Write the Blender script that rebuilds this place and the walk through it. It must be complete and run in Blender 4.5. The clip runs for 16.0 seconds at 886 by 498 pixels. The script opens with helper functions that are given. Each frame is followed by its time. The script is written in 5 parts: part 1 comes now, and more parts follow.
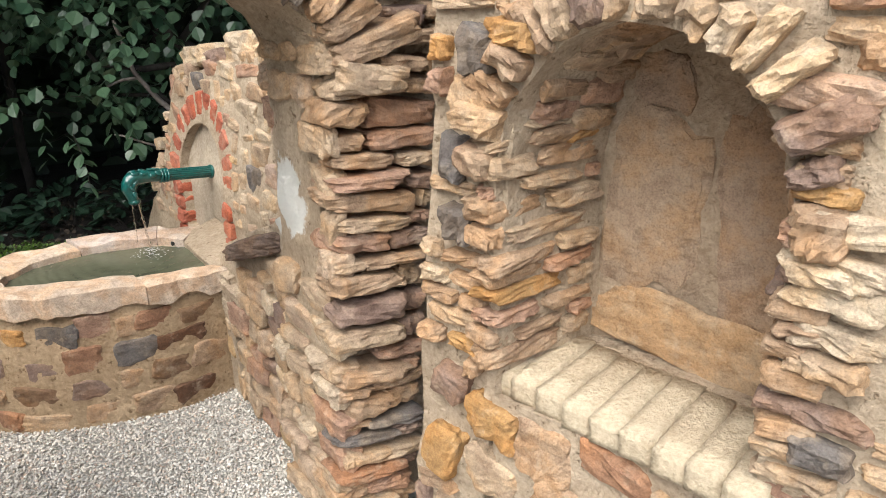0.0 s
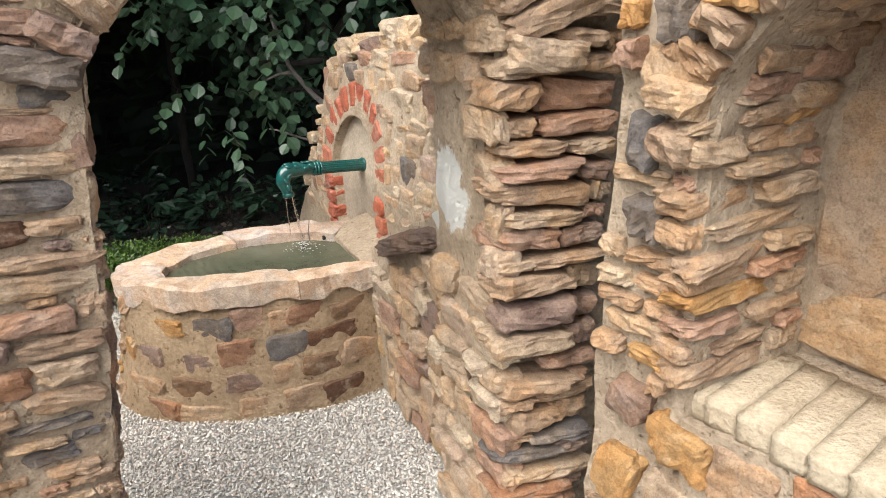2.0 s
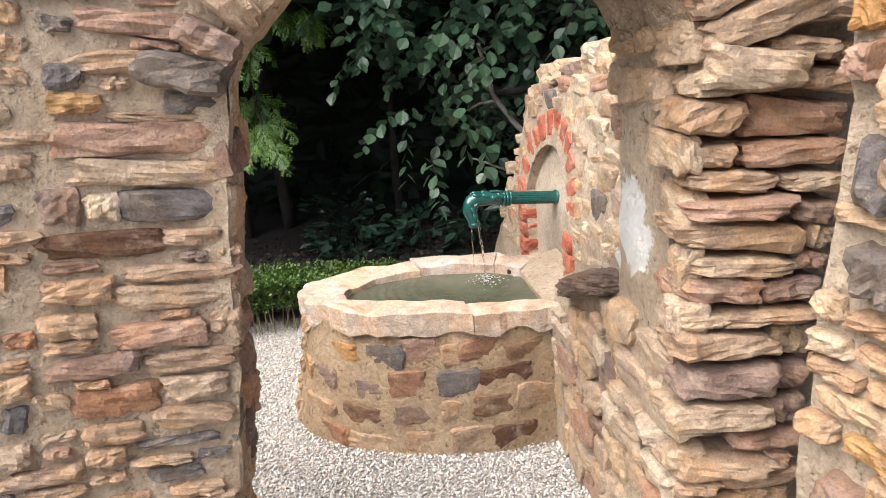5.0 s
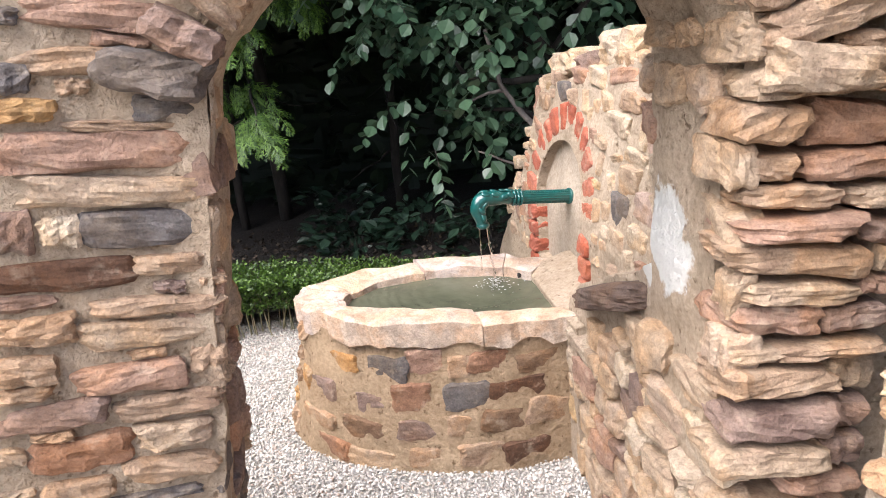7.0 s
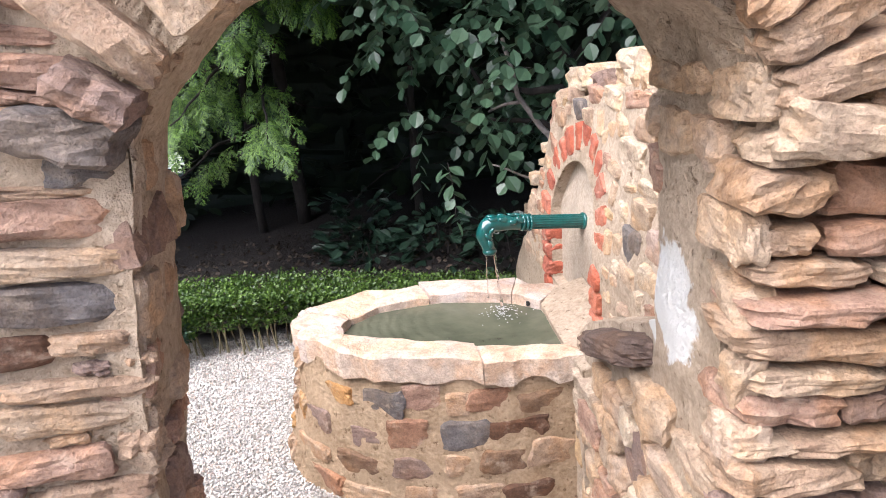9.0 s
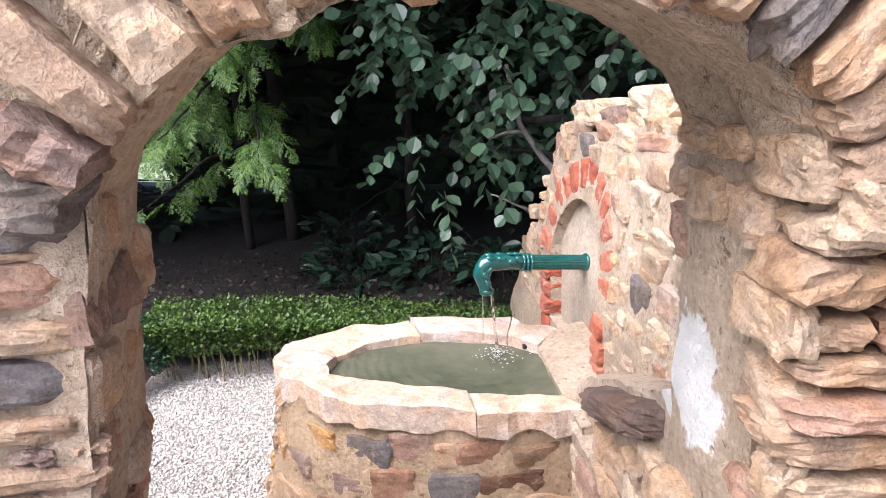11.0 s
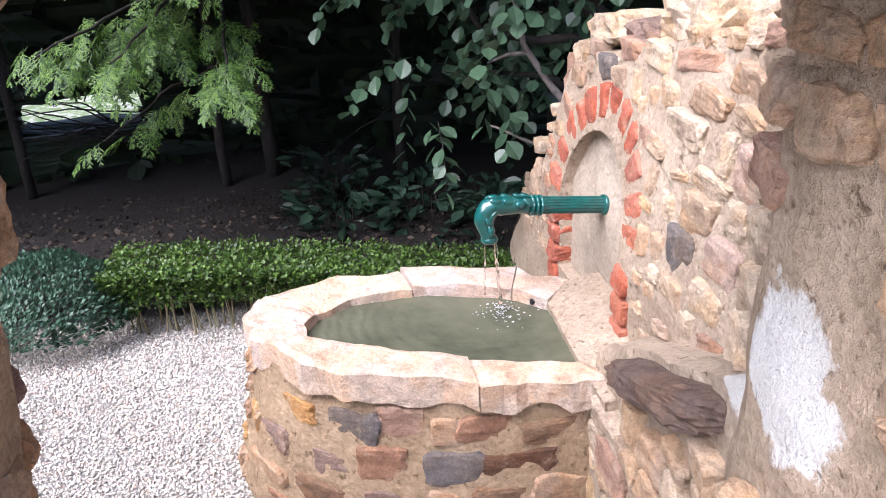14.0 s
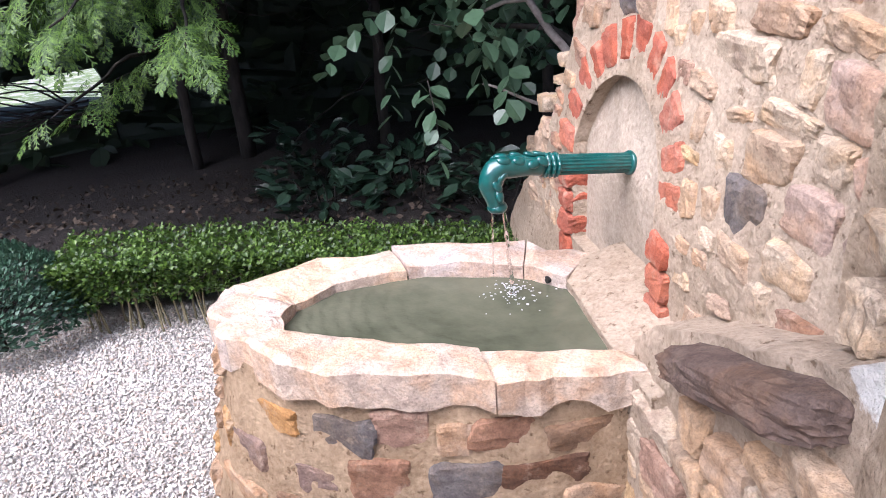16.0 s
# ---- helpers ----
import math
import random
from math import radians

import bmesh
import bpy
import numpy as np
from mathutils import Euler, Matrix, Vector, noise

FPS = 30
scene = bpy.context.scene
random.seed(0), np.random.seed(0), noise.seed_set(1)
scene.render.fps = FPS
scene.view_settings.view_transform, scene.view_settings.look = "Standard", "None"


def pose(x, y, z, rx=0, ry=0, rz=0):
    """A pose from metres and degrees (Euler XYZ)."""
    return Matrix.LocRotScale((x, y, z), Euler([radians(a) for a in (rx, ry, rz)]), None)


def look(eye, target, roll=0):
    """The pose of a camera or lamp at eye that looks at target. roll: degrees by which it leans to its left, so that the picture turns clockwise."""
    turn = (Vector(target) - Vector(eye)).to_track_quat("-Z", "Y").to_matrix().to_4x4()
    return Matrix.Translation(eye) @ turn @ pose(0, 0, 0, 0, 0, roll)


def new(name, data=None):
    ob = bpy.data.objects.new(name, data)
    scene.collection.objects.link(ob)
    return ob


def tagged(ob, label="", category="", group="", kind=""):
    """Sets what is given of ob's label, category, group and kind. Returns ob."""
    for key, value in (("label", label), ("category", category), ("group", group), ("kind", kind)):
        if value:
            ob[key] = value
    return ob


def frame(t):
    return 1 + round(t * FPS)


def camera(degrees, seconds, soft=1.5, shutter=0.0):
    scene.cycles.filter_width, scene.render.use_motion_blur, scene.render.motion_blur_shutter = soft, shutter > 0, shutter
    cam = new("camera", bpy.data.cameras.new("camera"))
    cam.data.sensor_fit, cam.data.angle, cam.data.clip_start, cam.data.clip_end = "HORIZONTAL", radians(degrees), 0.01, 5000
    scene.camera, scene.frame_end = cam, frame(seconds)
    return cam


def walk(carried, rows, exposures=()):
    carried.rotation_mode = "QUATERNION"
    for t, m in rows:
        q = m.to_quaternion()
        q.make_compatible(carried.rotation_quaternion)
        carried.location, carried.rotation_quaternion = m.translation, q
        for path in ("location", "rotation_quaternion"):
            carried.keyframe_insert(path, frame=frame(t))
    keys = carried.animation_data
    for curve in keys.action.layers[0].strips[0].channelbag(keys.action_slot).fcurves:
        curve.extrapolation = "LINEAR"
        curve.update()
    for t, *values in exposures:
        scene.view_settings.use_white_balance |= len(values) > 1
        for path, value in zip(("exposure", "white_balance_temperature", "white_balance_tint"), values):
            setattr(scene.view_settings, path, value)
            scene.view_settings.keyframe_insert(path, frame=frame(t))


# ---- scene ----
cam = camera(60.4, 16.0, soft=1.0)
PATH = [
    (0, (0.09, 0.082, 1.646), (0.068, 1.94, 0.907), -1.4),
    (0.5, (0.06, 0.122, 1.634), (-0.022, 1.976, 0.888), -1.9),
    (1, (0.03, 0.161, 1.622), (-0.128, 2.009, 0.874), -2.6),
    (1.5, (0.001, 0.204, 1.605), (-0.249, 2.043, 0.861), -3.5),
    (2, (-0.008, 0.252, 1.575), (-0.382, 2.078, 0.85), -4.3),
    (2.5, (0.004, 0.304, 1.543), (-0.519, 2.111, 0.864), -4.5),
    (3, (0.034, 0.342, 1.523), (-0.647, 2.115, 0.898), -4.5),
    (3.5, (0.057, 0.379, 1.508), (-0.759, 2.107, 0.919), -4.8),
    (4, (0.065, 0.405, 1.499), (-0.829, 2.098, 0.921), -5.4),
    (4.2, (0.069, 0.413, 1.496), (-0.845, 2.096, 0.92), -5.6),
    (6.5, (-0.053, 0.584, 1.504), (-0.953, 2.26, 0.888), -5.5),
    (7, (-0.069, 0.624, 1.509), (-0.973, 2.294, 0.881), -5.5),
    (7.5, (-0.068, 0.672, 1.518), (-0.991, 2.327, 0.88), -5.6),
    (8, (-0.063, 0.728, 1.539), (-1.009, 2.364, 0.886), -5.8),
    (8.5, (-0.057, 0.781, 1.559), (-1.023, 2.404, 0.901), -5.5),
    (9, (-0.055, 0.829, 1.571), (-1.035, 2.449, 0.926), -5.2),
    (9.5, (-0.06, 0.873, 1.582), (-1.048, 2.492, 0.95), -4.6),
    (10, (-0.075, 0.912, 1.597), (-1.063, 2.535, 0.974), -3.9),
    (10.2, (-0.086, 0.926, 1.602), (-1.07, 2.554, 0.984), -3.5),
    (12.3, (-0.22, 1.058, 1.61), (-1.163, 2.709, 0.991), -2.3),
    (12.5, (-0.225, 1.099, 1.598), (-1.177, 2.735, 0.95), -2.6),
    (13, (-0.263, 1.137, 1.58), (-1.196, 2.754, 0.862), -2.5),
    (13.5, (-0.296, 1.184, 1.558), (-1.216, 2.784, 0.789), -2.5),
    (14, (-0.331, 1.238, 1.522), (-1.241, 2.838, 0.739), -2.7),
    (14.5, (-0.364, 1.294, 1.49), (-1.268, 2.899, 0.711), -3.2),
    (15, (-0.406, 1.355, 1.45), (-1.304, 2.964, 0.672), -3.6),
    (15.5, (-0.458, 1.414, 1.405), (-1.342, 3.025, 0.616), -3.9),
    (16, (-0.507, 1.474, 1.365), (-1.377, 3.077, 0.546), -4.2),
]
walk(cam, [(t, look(eye, target, roll)) for t, eye, target, roll in PATH],
     [(0, 0.77, 6300, 7), (2, 0.80, 6300, 8), (4, 1.01, 6300, 10), (8, 1.33, 5960, 16), (12.5, 1.46, 5760, 19), (16, 1.39, 5640, 22)])

# ---- light ----
world = bpy.data.worlds.new("world")
scene.world = world
world.use_nodes = True
wn = world.node_tree
sky = wn.nodes.new("ShaderNodeTexSky")
sky.sky_type = "NISHITA"
sky.sun_disc = False
sky.sun_elevation, sky.sun_rotation = radians(53), radians(200)
sky.air_density, sky.dust_density, sky.ozone_density = 1.0, 4.0, 1.0
wn.nodes["Background"].inputs[1].default_value = 0.14
wn.links.new(sky.outputs[0], wn.nodes["Background"].inputs[0])
sun_data = bpy.data.lights.new("sun", "SUN")
sun_data.energy, sun_data.angle, sun_data.color = 3.4, radians(60), (1.0, 0.97, 0.92)
sun = new("sun", sun_data)
sun.matrix_world = look((-2.3, -3.2, 7.0), (-0.6, 1.6, 0.0))


# ---- materials ----
def shader(name):
    m = bpy.data.materials.new(name)
    m.use_nodes = True
    nt = m.node_tree
    return m, nt, nt.nodes["Principled BSDF"]


def node(nt, kind, **inputs):
    n = nt.nodes.new(kind)
    for key, value in inputs.items():
        n.inputs[key.replace("_", " ")].default_value = value
    return n


def ramp(nt, fac, stops, interp="LINEAR"):
    n = nt.nodes.new("ShaderNodeValToRGB")
    n.color_ramp.interpolation = interp
    els = n.color_ramp.elements
    while len(els) < len(stops):
        els.new(0.5)
    for el, (p, c) in zip(els, stops):
        el.position, el.color = p, (*c, 1)
    nt.links.new(fac, n.inputs[0])
    return n


def mix(nt, fac, a, b, mode="MIX"):
    n = nt.nodes.new("ShaderNodeMix")
    n.data_type, n.blend_type = "RGBA", mode
    for sock, v in ((n.inputs[0], fac), (n.inputs[6], a), (n.inputs[7], b)):
        if isinstance(v, (int, float)):
            sock.default_value = v
        elif isinstance(v, tuple):
            sock.default_value = (*v, 1)
        else:
            nt.links.new(v, sock)
    return n.outputs[2]


def place(nt, obj=False, scale=(1, 1, 1)):
    """World position (or the thing's own coordinates) for textures."""
    if obj:
        tc = nt.nodes.new("ShaderNodeTexCoord")
        out = tc.outputs["Object"]
    else:
        tc = nt.nodes.new("ShaderNodeNewGeometry")
        out = tc.outputs["Position"]
    mp = nt.nodes.new("ShaderNodeMapping")
    mp.inputs["Scale"].default_value = scale
    nt.links.new(out, mp.inputs[0])
    return mp.outputs[0]


def tex(nt, vec, scale, detail=6, rough=0.6, kind="ShaderNodeTexNoise"):
    n = nt.nodes.new(kind)
    n.inputs["Scale"].default_value = scale
    if "Detail" in n.inputs:
        n.inputs["Detail"].default_value = detail
    if "Roughness" in n.inputs:
        n.inputs["Roughness"].default_value = rough
    nt.links.new(vec, n.inputs["Vector"])
    return n


def bump(nt, bsdf, layers):
    last = None
    for height, dist, strength in layers:
        b = nt.nodes.new("ShaderNodeBump")
        b.inputs["Distance"].default_value, b.inputs["Strength"].default_value = dist, strength
        nt.links.new(height, b.inputs["Height"])
        if last:
            nt.links.new(last, b.inputs["Normal"])
        last = b.outputs[0]
    nt.links.new(last, bsdf.inputs["Normal"])


def stone_material(name, stops, grain=0.5, dusty=0.45, hues=((0.3, (0.72, 0.66, 0.64)), (0.46, (0.95, 0.93, 0.9)), (0.58, (1.0, 0.86, 0.70)), (0.72, (1.02, 0.98, 0.92)))):
    m, nt, b = shader(name)
    info = nt.nodes.new("ShaderNodeObjectInfo")
    base = mix(nt, info.outputs["Alpha"], info.outputs["Color"], ramp(nt, info.outputs["Random"], stops, "CONSTANT").outputs[0])
    v = place(nt)
    flat = place(nt, scale=(1, 1, 1.7))
    n1 = tex(nt, flat, 15, 9, 0.68)
    n2 = tex(nt, v, 55, 6, 0.7)
    n3 = tex(nt, v, 6.0, 5, 0.6)
    hue = ramp(nt, n3.outputs[0], hues).outputs[0]
    c = mix(nt, 1.0, base, hue, "MULTIPLY")
    dark = ramp(nt, n1.outputs[0], [(0.28, (0.5, 0.45, 0.42)), (0.5, (0.95, 0.95, 0.95)), (0.75, (1.15, 1.12, 1.08))]).outputs[0]
    c = mix(nt, 0.85, c, dark, "MULTIPLY")
    spec = ramp(nt, n2.outputs[0], [(0.35, (0.62, 0.6, 0.58)), (0.55, (1.0, 1.0, 1.0)), (0.72, (1.25, 1.22, 1.15))]).outputs[0]
    c = mix(nt, grain, c, spec, "MULTIPLY")
    n4 = tex(nt, v, 190, 3, 0.7)
    c = mix(nt, 0.45, c, ramp(nt, n4.outputs[0], [(0.34, (0.5, 0.47, 0.45)), (0.5, (1, 1, 1)), (0.68, (1.35, 1.32, 1.25))]).outputs[0], "MULTIPLY")
    dust = ramp(nt, tex(nt, v, 14, 5, 0.7).outputs[0], [(0.55, (0, 0, 0)), (0.72, (1, 1, 1))]).outputs[0]
    dm = nt.nodes.new("ShaderNodeMath")
    dm.operation = "MULTIPLY"
    dm.inputs[1].default_value = dusty
    nt.links.new(dust, dm.inputs[0])
    c = mix(nt, dm.outputs[0], c, (0.56, 0.45, 0.33))
    nt.links.new(c, b.inputs["Base Color"])
    b.inputs["Roughness"].default_value = 0.85
    b.inputs["Specular IOR Level"].default_value = 0.25
    bump(nt, b, [(n1.outputs[0], 0.013, 0.8), (n2.outputs[0], 0.009, 1.0), (n4.outputs[0], 0.003, 0.8)])
    return m


def mortar_material(name, light, dark, rough_bump=0.9, patch=None, pitted=0.8):
    m, nt, b = shader(name)
    v = place(nt)
    n1 = tex(nt, v, 5, 6, 0.6)
    n2 = tex(nt, v, 80, 5, 0.7)
    n3 = tex(nt, v, 26, 6, 0.7)
    c = ramp(nt, n1.outputs[0], [(0.32, dark), (0.62, light)]).outputs[0]
    s = ramp(nt, n2.outputs[0], [(0.3, (0.68, 0.64, 0.6)), (0.55, (1, 1, 1)), (0.75, (1.2, 1.2, 1.18))]).outputs[0]
    c = mix(nt, 0.7, c, s, "MULTIPLY")
    g = ramp(nt, n3.outputs[0], [(0.3, (0.7, 0.66, 0.6)), (0.5, (1, 1, 1))]).outputs[0]
    c = mix(nt, 0.6, c, g, "MULTIPLY")
    pit = tex(nt, v, 42, 3, 0.6)
    # shade inside the pits is multiplied into the colour; the bump sinks them too
    pits = ramp(nt, pit.outputs[0], [(0.30, (0.4, 0.34, 0.28)), (0.38, (1, 1, 1))])
    c = mix(nt, pitted, c, pits.outputs[0], "MULTIPLY")
    if patch:
        geo = nt.nodes.new("ShaderNodeVectorMath")
        geo.operation = "DISTANCE"
        geo.inputs[1].default_value = patch[0]
        nt.links.new(v, geo.inputs[0])
        add = nt.nodes.new("ShaderNodeMath")
        add.operation = "MULTIPLY_ADD"
        add.inputs[1].default_value = -0.22
        nt.links.new(tex(nt, v, 9, 6, 0.7).outputs[0], add.inputs[0])
        nt.links.new(geo.outputs["Value"], add.inputs[2])
        lift = nt.nodes.new("ShaderNodeMath")
        lift.inputs[1].default_value = 0.3
        nt.links.new(add.outputs[0], lift.inputs[0])
        lime = ramp(nt, lift.outputs[0], [(patch[1] + 0.185, (1, 1, 1)), (patch[1] + 0.20, (0, 0, 0))])
        c = mix(nt, lime.outputs[0], c, (0.80, 0.78, 0.72))
    nt.links.new(c, b.inputs["Base Color"])
    b.inputs["Roughness"].default_value = 0.95
    b.inputs["Specular IOR Level"].default_value = 0.15
    bump(nt, b, [(n3.outputs[0], 0.026, rough_bump), (pits.outputs[0], 0.012, 0.9 * pitted), (n2.outputs[0], 0.010, 1.0)])
    return m


TAN, SAND, CREAM = (0.45, 0.325, 0.225), (0.51, 0.395, 0.285), (0.61, 0.51, 0.39)
PINK, RUST, OCHRE = (0.44, 0.29, 0.215), (0.38, 0.22, 0.14), (0.47, 0.29, 0.13)
SLATE, BROWN, PLUM = (0.185, 0.17, 0.165), (0.27, 0.175, 0.11), (0.29, 0.21, 0.175)
DEEP, BLUSH = (0.15, 0.085, 0.055), (0.52, 0.40, 0.335)
GATE_STONE = stone_material("gate_stone", [(0, TAN), (0.2, PINK), (0.38, SAND), (0.55, PLUM), (0.65, TAN), (0.84, SLATE), (0.9, SAND), (0.96, RUST)])
PALE_STONE = stone_material("pale_stone", [(0, SAND), (0.25, TAN), (0.42, CREAM), (0.52, TAN), (0.68, SAND), (0.82, PINK), (0.9, PLUM), (0.96, OCHRE)])
TROUGH_STONE = stone_material("trough_stone", [(0, BROWN), (0.16, RUST), (0.34, TAN), (0.56, SLATE), (0.63, PLUM), (0.74, OCHRE), (0.80, PINK), (0.9, TAN)], dusty=0.6)
FOUNTAIN_STONE = stone_material("fountain_stone", [(0, SAND), (0.2, CREAM), (0.42, (0.52, 0.40, 0.30)), (0.56, SAND), (0.68, PINK), (0.80, CREAM), (0.87, PLUM), (0.94, SLATE), (0.97, (0.50, 0.37, 0.22))])
RIM_STONE = stone_material("rim_stone", [(0, (0.67, 0.60, 0.53)), (0.35, (0.61, 0.53, 0.465)), (0.6, (0.645, 0.54, 0.44)), (0.8, (0.57, 0.505, 0.47))], hues=((0.28, (0.62, 0.55, 0.54)), (0.43, (1.0, 0.97, 0.94)), (0.55, (0.96, 0.79, 0.65)), (0.66, (1.12, 1.1, 1.06)), (0.8, (0.75, 0.68, 0.66))))
JAMB_STONE = stone_material("jamb_stone", [(0, SAND), (0.25, CREAM), (0.5, (0.54, 0.42, 0.32)), (0.68, SAND), (0.85, CREAM), (0.94, PINK)])
DARK_STONE = stone_material("dark_stone", [(0, (0.17, 0.125, 0.105)), (0.5, (0.19, 0.14, 0.125))], dusty=0.15)
MORTAR = mortar_material("mortar", (0.55, 0.435, 0.315), (0.41, 0.315, 0.22), patch=((-0.365, 2.11, 1.015), 0.098))
PALE_MORTAR = mortar_material("pale_mortar", (0.565, 0.46, 0.345), (0.44, 0.345, 0.25), patch=((-0.40, 2.20, 0.93), 0.12))
BROWN_MORTAR = mortar_material("brown_mortar", (0.52, 0.385, 0.25), (0.39, 0.275, 0.17))


# ---- building helpers ----
def part(name, bm, material, parent=None, label="", smooth=False):
    me = bpy.data.meshes.new(name)
    bm.normal_update()
    if smooth:
        for f in bm.faces:
            f.smooth = True
    bm.to_mesh(me)
    bm.free()
    me.materials.append(material)
    ob = new(name, me)
    if parent:
        ob.parent = parent
    if label:
        ob["label"] = label
    return ob


def frame_map(origin, along, out):
    """Maps (along the wall, out from its face, height) to the world."""
    o, e, n = Vector((*origin, 0)), Vector((*along, 0)).normalized(), Vector((*out, 0)).normalized()
    return lambda u, d, z: o + e * u + n * d + Vector((0, 0, z))


def rough(p, amount, scale=7.0):
    q = p * scale
    return amount * (noise.noise_vector(q) + 0.5 * noise.noise_vector(q * 2.7) + 0.3 * noise.noise_vector(q * 6.1) + 0.2 * noise.noise_vector(q * 14.0))


def slab(bm, at, columns, d0, d1, step=0.035, amount=0.012):
    """A lumpy wall body: columns of (u, bottom, top), from depth d0 (front) to d1 (back)."""
    fine = []
    for (u0, b0, t0), (u1, b1, t1) in zip(columns, columns[1:]):
        k = max(1, round(abs(u1 - u0) / step))
        fine += [(u0 + (u1 - u0) * i / k, b0 + (b1 - b0) * i / k, t0 + (t1 - t0) * i / k) for i in range(k)]
    fine.append(columns[-1])
    nz = max(2, round(max(t - b for _, b, t in columns) / step))
    nd = max(2, round(abs(d1 - d0) / step))
    seen = {}

    def vert(i, j, k):
        if (i, j, k) not in seen:
            u, b, t = fine[i]
            p = at(u, d0 + (d1 - d0) * k / nd, b + (t - b) * j / nz)
            seen[i, j, k] = bm.verts.new(p + rough(p, amount))
        return seen[i, j, k]

    nu = len(fine) - 1

    def quads(a, b, f):
        for i in range(a):
            for j in range(b):
                bm.faces.new((f(i, j), f(i + 1, j), f(i + 1, j + 1), f(i, j + 1)))

    quads(nu, nz, lambda i, j: vert(i, j, 0))
    quads(nu, nz, lambda i, j: vert(nu - i, j, nd))
    quads(nd, nz, lambda i, j: vert(0, j, nd - i))
    quads(nd, nz, lambda i, j: vert(nu, j, i))
    quads(nu, nd, lambda i, j: vert(i, nz, j))
    quads(nu, nd, lambda i, j: vert(nu - i, 0, j))


def arch_columns(u0, u1, spring, rise, top, n=14):
    c, h = (u0 + u1) / 2, (u1 - u0) / 2
    out = []
    for i in range(n + 1):
        a = math.pi * (1 - i / n)
        out.append((c + h * math.cos(a), spring + rise * math.sin(a), top))
    return out


# ---- stones ----
def rock_mesh(name, seed, cuts, power, amount, flat=1.0):
    """A unit lump of rock: a rounded block with chipped, uneven sides."""
    bm = bmesh.new()
    bmesh.ops.create_cube(bm, size=2)
    bmesh.ops.subdivide_edges(bm, edges=bm.edges, cuts=cuts, use_grid_fill=True)
    off = Vector((seed * 7.31, seed * 3.17, seed * 1.93))
    skew = random.Random(seed)
    tx, ty, tz = skew.uniform(-0.14, 0.14), skew.uniform(-0.2, 0.2), skew.uniform(-0.15, 0.15)
    for v in bm.verts:
        p = v.co.copy()
        k = (abs(p.x) ** power + abs(p.y) ** power + abs(p.z) ** power) ** (1 / power)
        p /= k
        q = Vector((p.x * 2.6, p.y * 1.1, p.z))
        p *= 1.0 + 0.8 * amount * noise.noise(q * 0.9 + off) + 0.5 * amount * noise.noise(q * 2.1 + off) + 0.35 * amount * noise.noise(q * 4.3 + off)
        p.z *= (1 + tz * p.x) * flat
        p.x += tx * p.z
        p.y += ty * p.z * 0.5
        v.co = p * 0.5
    me = bpy.data.meshes.new(name)
    bm.to_mesh(me)
    bm.free()
    return me


ROCKS = {}


BLOCKY = {"red_brick": (9.0, 0.13), "fountain_stone": (7.5, 0.18), "trough_stone": (7.0, 0.20), "gate_stone": (7.0, 0.21), "pale_stone": (6.5, 0.23), "jamb_stone": (6.0, 0.24)}


def rocks(material, count=16, cuts=4):
    key = material.name, cuts
    if key not in ROCKS:
        power, amount = BLOCKY.get(material.name, (5.0, 0.3))
        ROCKS[key] = [rock_mesh("stone", 11 * i + len(ROCKS) * 97 + 5, cuts, power, amount) for i in range(count)]
        for me in ROCKS[key]:
            me.materials.append(material)
    return ROCKS[key]


def axes(at, u, d, z):
    p = at(u, d, z)
    e = (at(u + 0.01, d, z) - at(u - 0.01, d, z)).normalized()
    n = (at(u, d + 0.01, z) - p).normalized()
    up = e.cross(n)
    if up.z < 0:
        up = -up
    return p, e, n, up


def stone(parent, at, u, d, z, size, material, rng, turn=0.0, name="stone", tip=4.0, cuts=5, tint=None):
    """One stone of size (along, deep, high), turned in the wall's face."""
    p, e, n, up = axes(at, u, d, z)
    ob = new(name, rng.choice(rocks(material, cuts=cuts)))
    rot = Matrix((e, n, up)).transposed().to_4x4()
    spin = pose(0, 0, 0, rng.uniform(-tip, tip), turn + rng.uniform(-tip, tip), rng.uniform(-tip, tip))
    flip = Matrix.Diagonal((rng.choice((-1, 1)), 1, 1, 1))
    ob.matrix_world = Matrix.Translation(p) @ rot @ spin @ Matrix.Diagonal((*size, 1)) @ flip
    ob.parent = parent
    if tint:
        ob.color = (*tint, 0)
    return ob


def laid(parent, at, rows, face, deep, material, rng, turn=0.0, tip=2.0, proud=(0.0, 0.012)):
    """Single stones of a wall: (along, height, wide, high, colour)."""
    for u, z, w, h, tint in rows:
        stone(parent, at, u, face - deep / 2 + rng.uniform(*proud), z, (w, deep, h), material, rng, turn, tip=tip, tint=tint)


def filled(parent, at, u0, u1, z0, z1, wide, high, deep, face, material, rng, rows=(), tries=900, keep=lambda u, z: True, gap=0.008, tip=4.0, proud=(0.0, 0.015), flat=1.0):
    """Random rubble: stones thrown into what room is left, the large ones first."""
    taken = [r[:4] for r in rows]
    for k in range(tries):
        f = 1 - 0.75 * k / tries
        w = wide[0] + (wide[1] - wide[0]) * f * rng.random()
        h = high[0] + (high[1] - high[0]) * f * rng.random()
        u, z = rng.uniform(u0 + w * 0.4, u1 - w * 0.4), rng.uniform(z0, z1)
        if all(abs(u - a) > (w + c) / 2 + gap or abs(z - b) > (h + e) / 2 + gap * flat for a, b, c, e in taken) and keep(u - w / 2, z) and keep(u + w / 2, z):
            taken.append((u, z, w, h))
            stone(parent, at, u, face - deep / 2 + rng.uniform(*proud), z, (w, deep, h), material, rng, tip=tip)


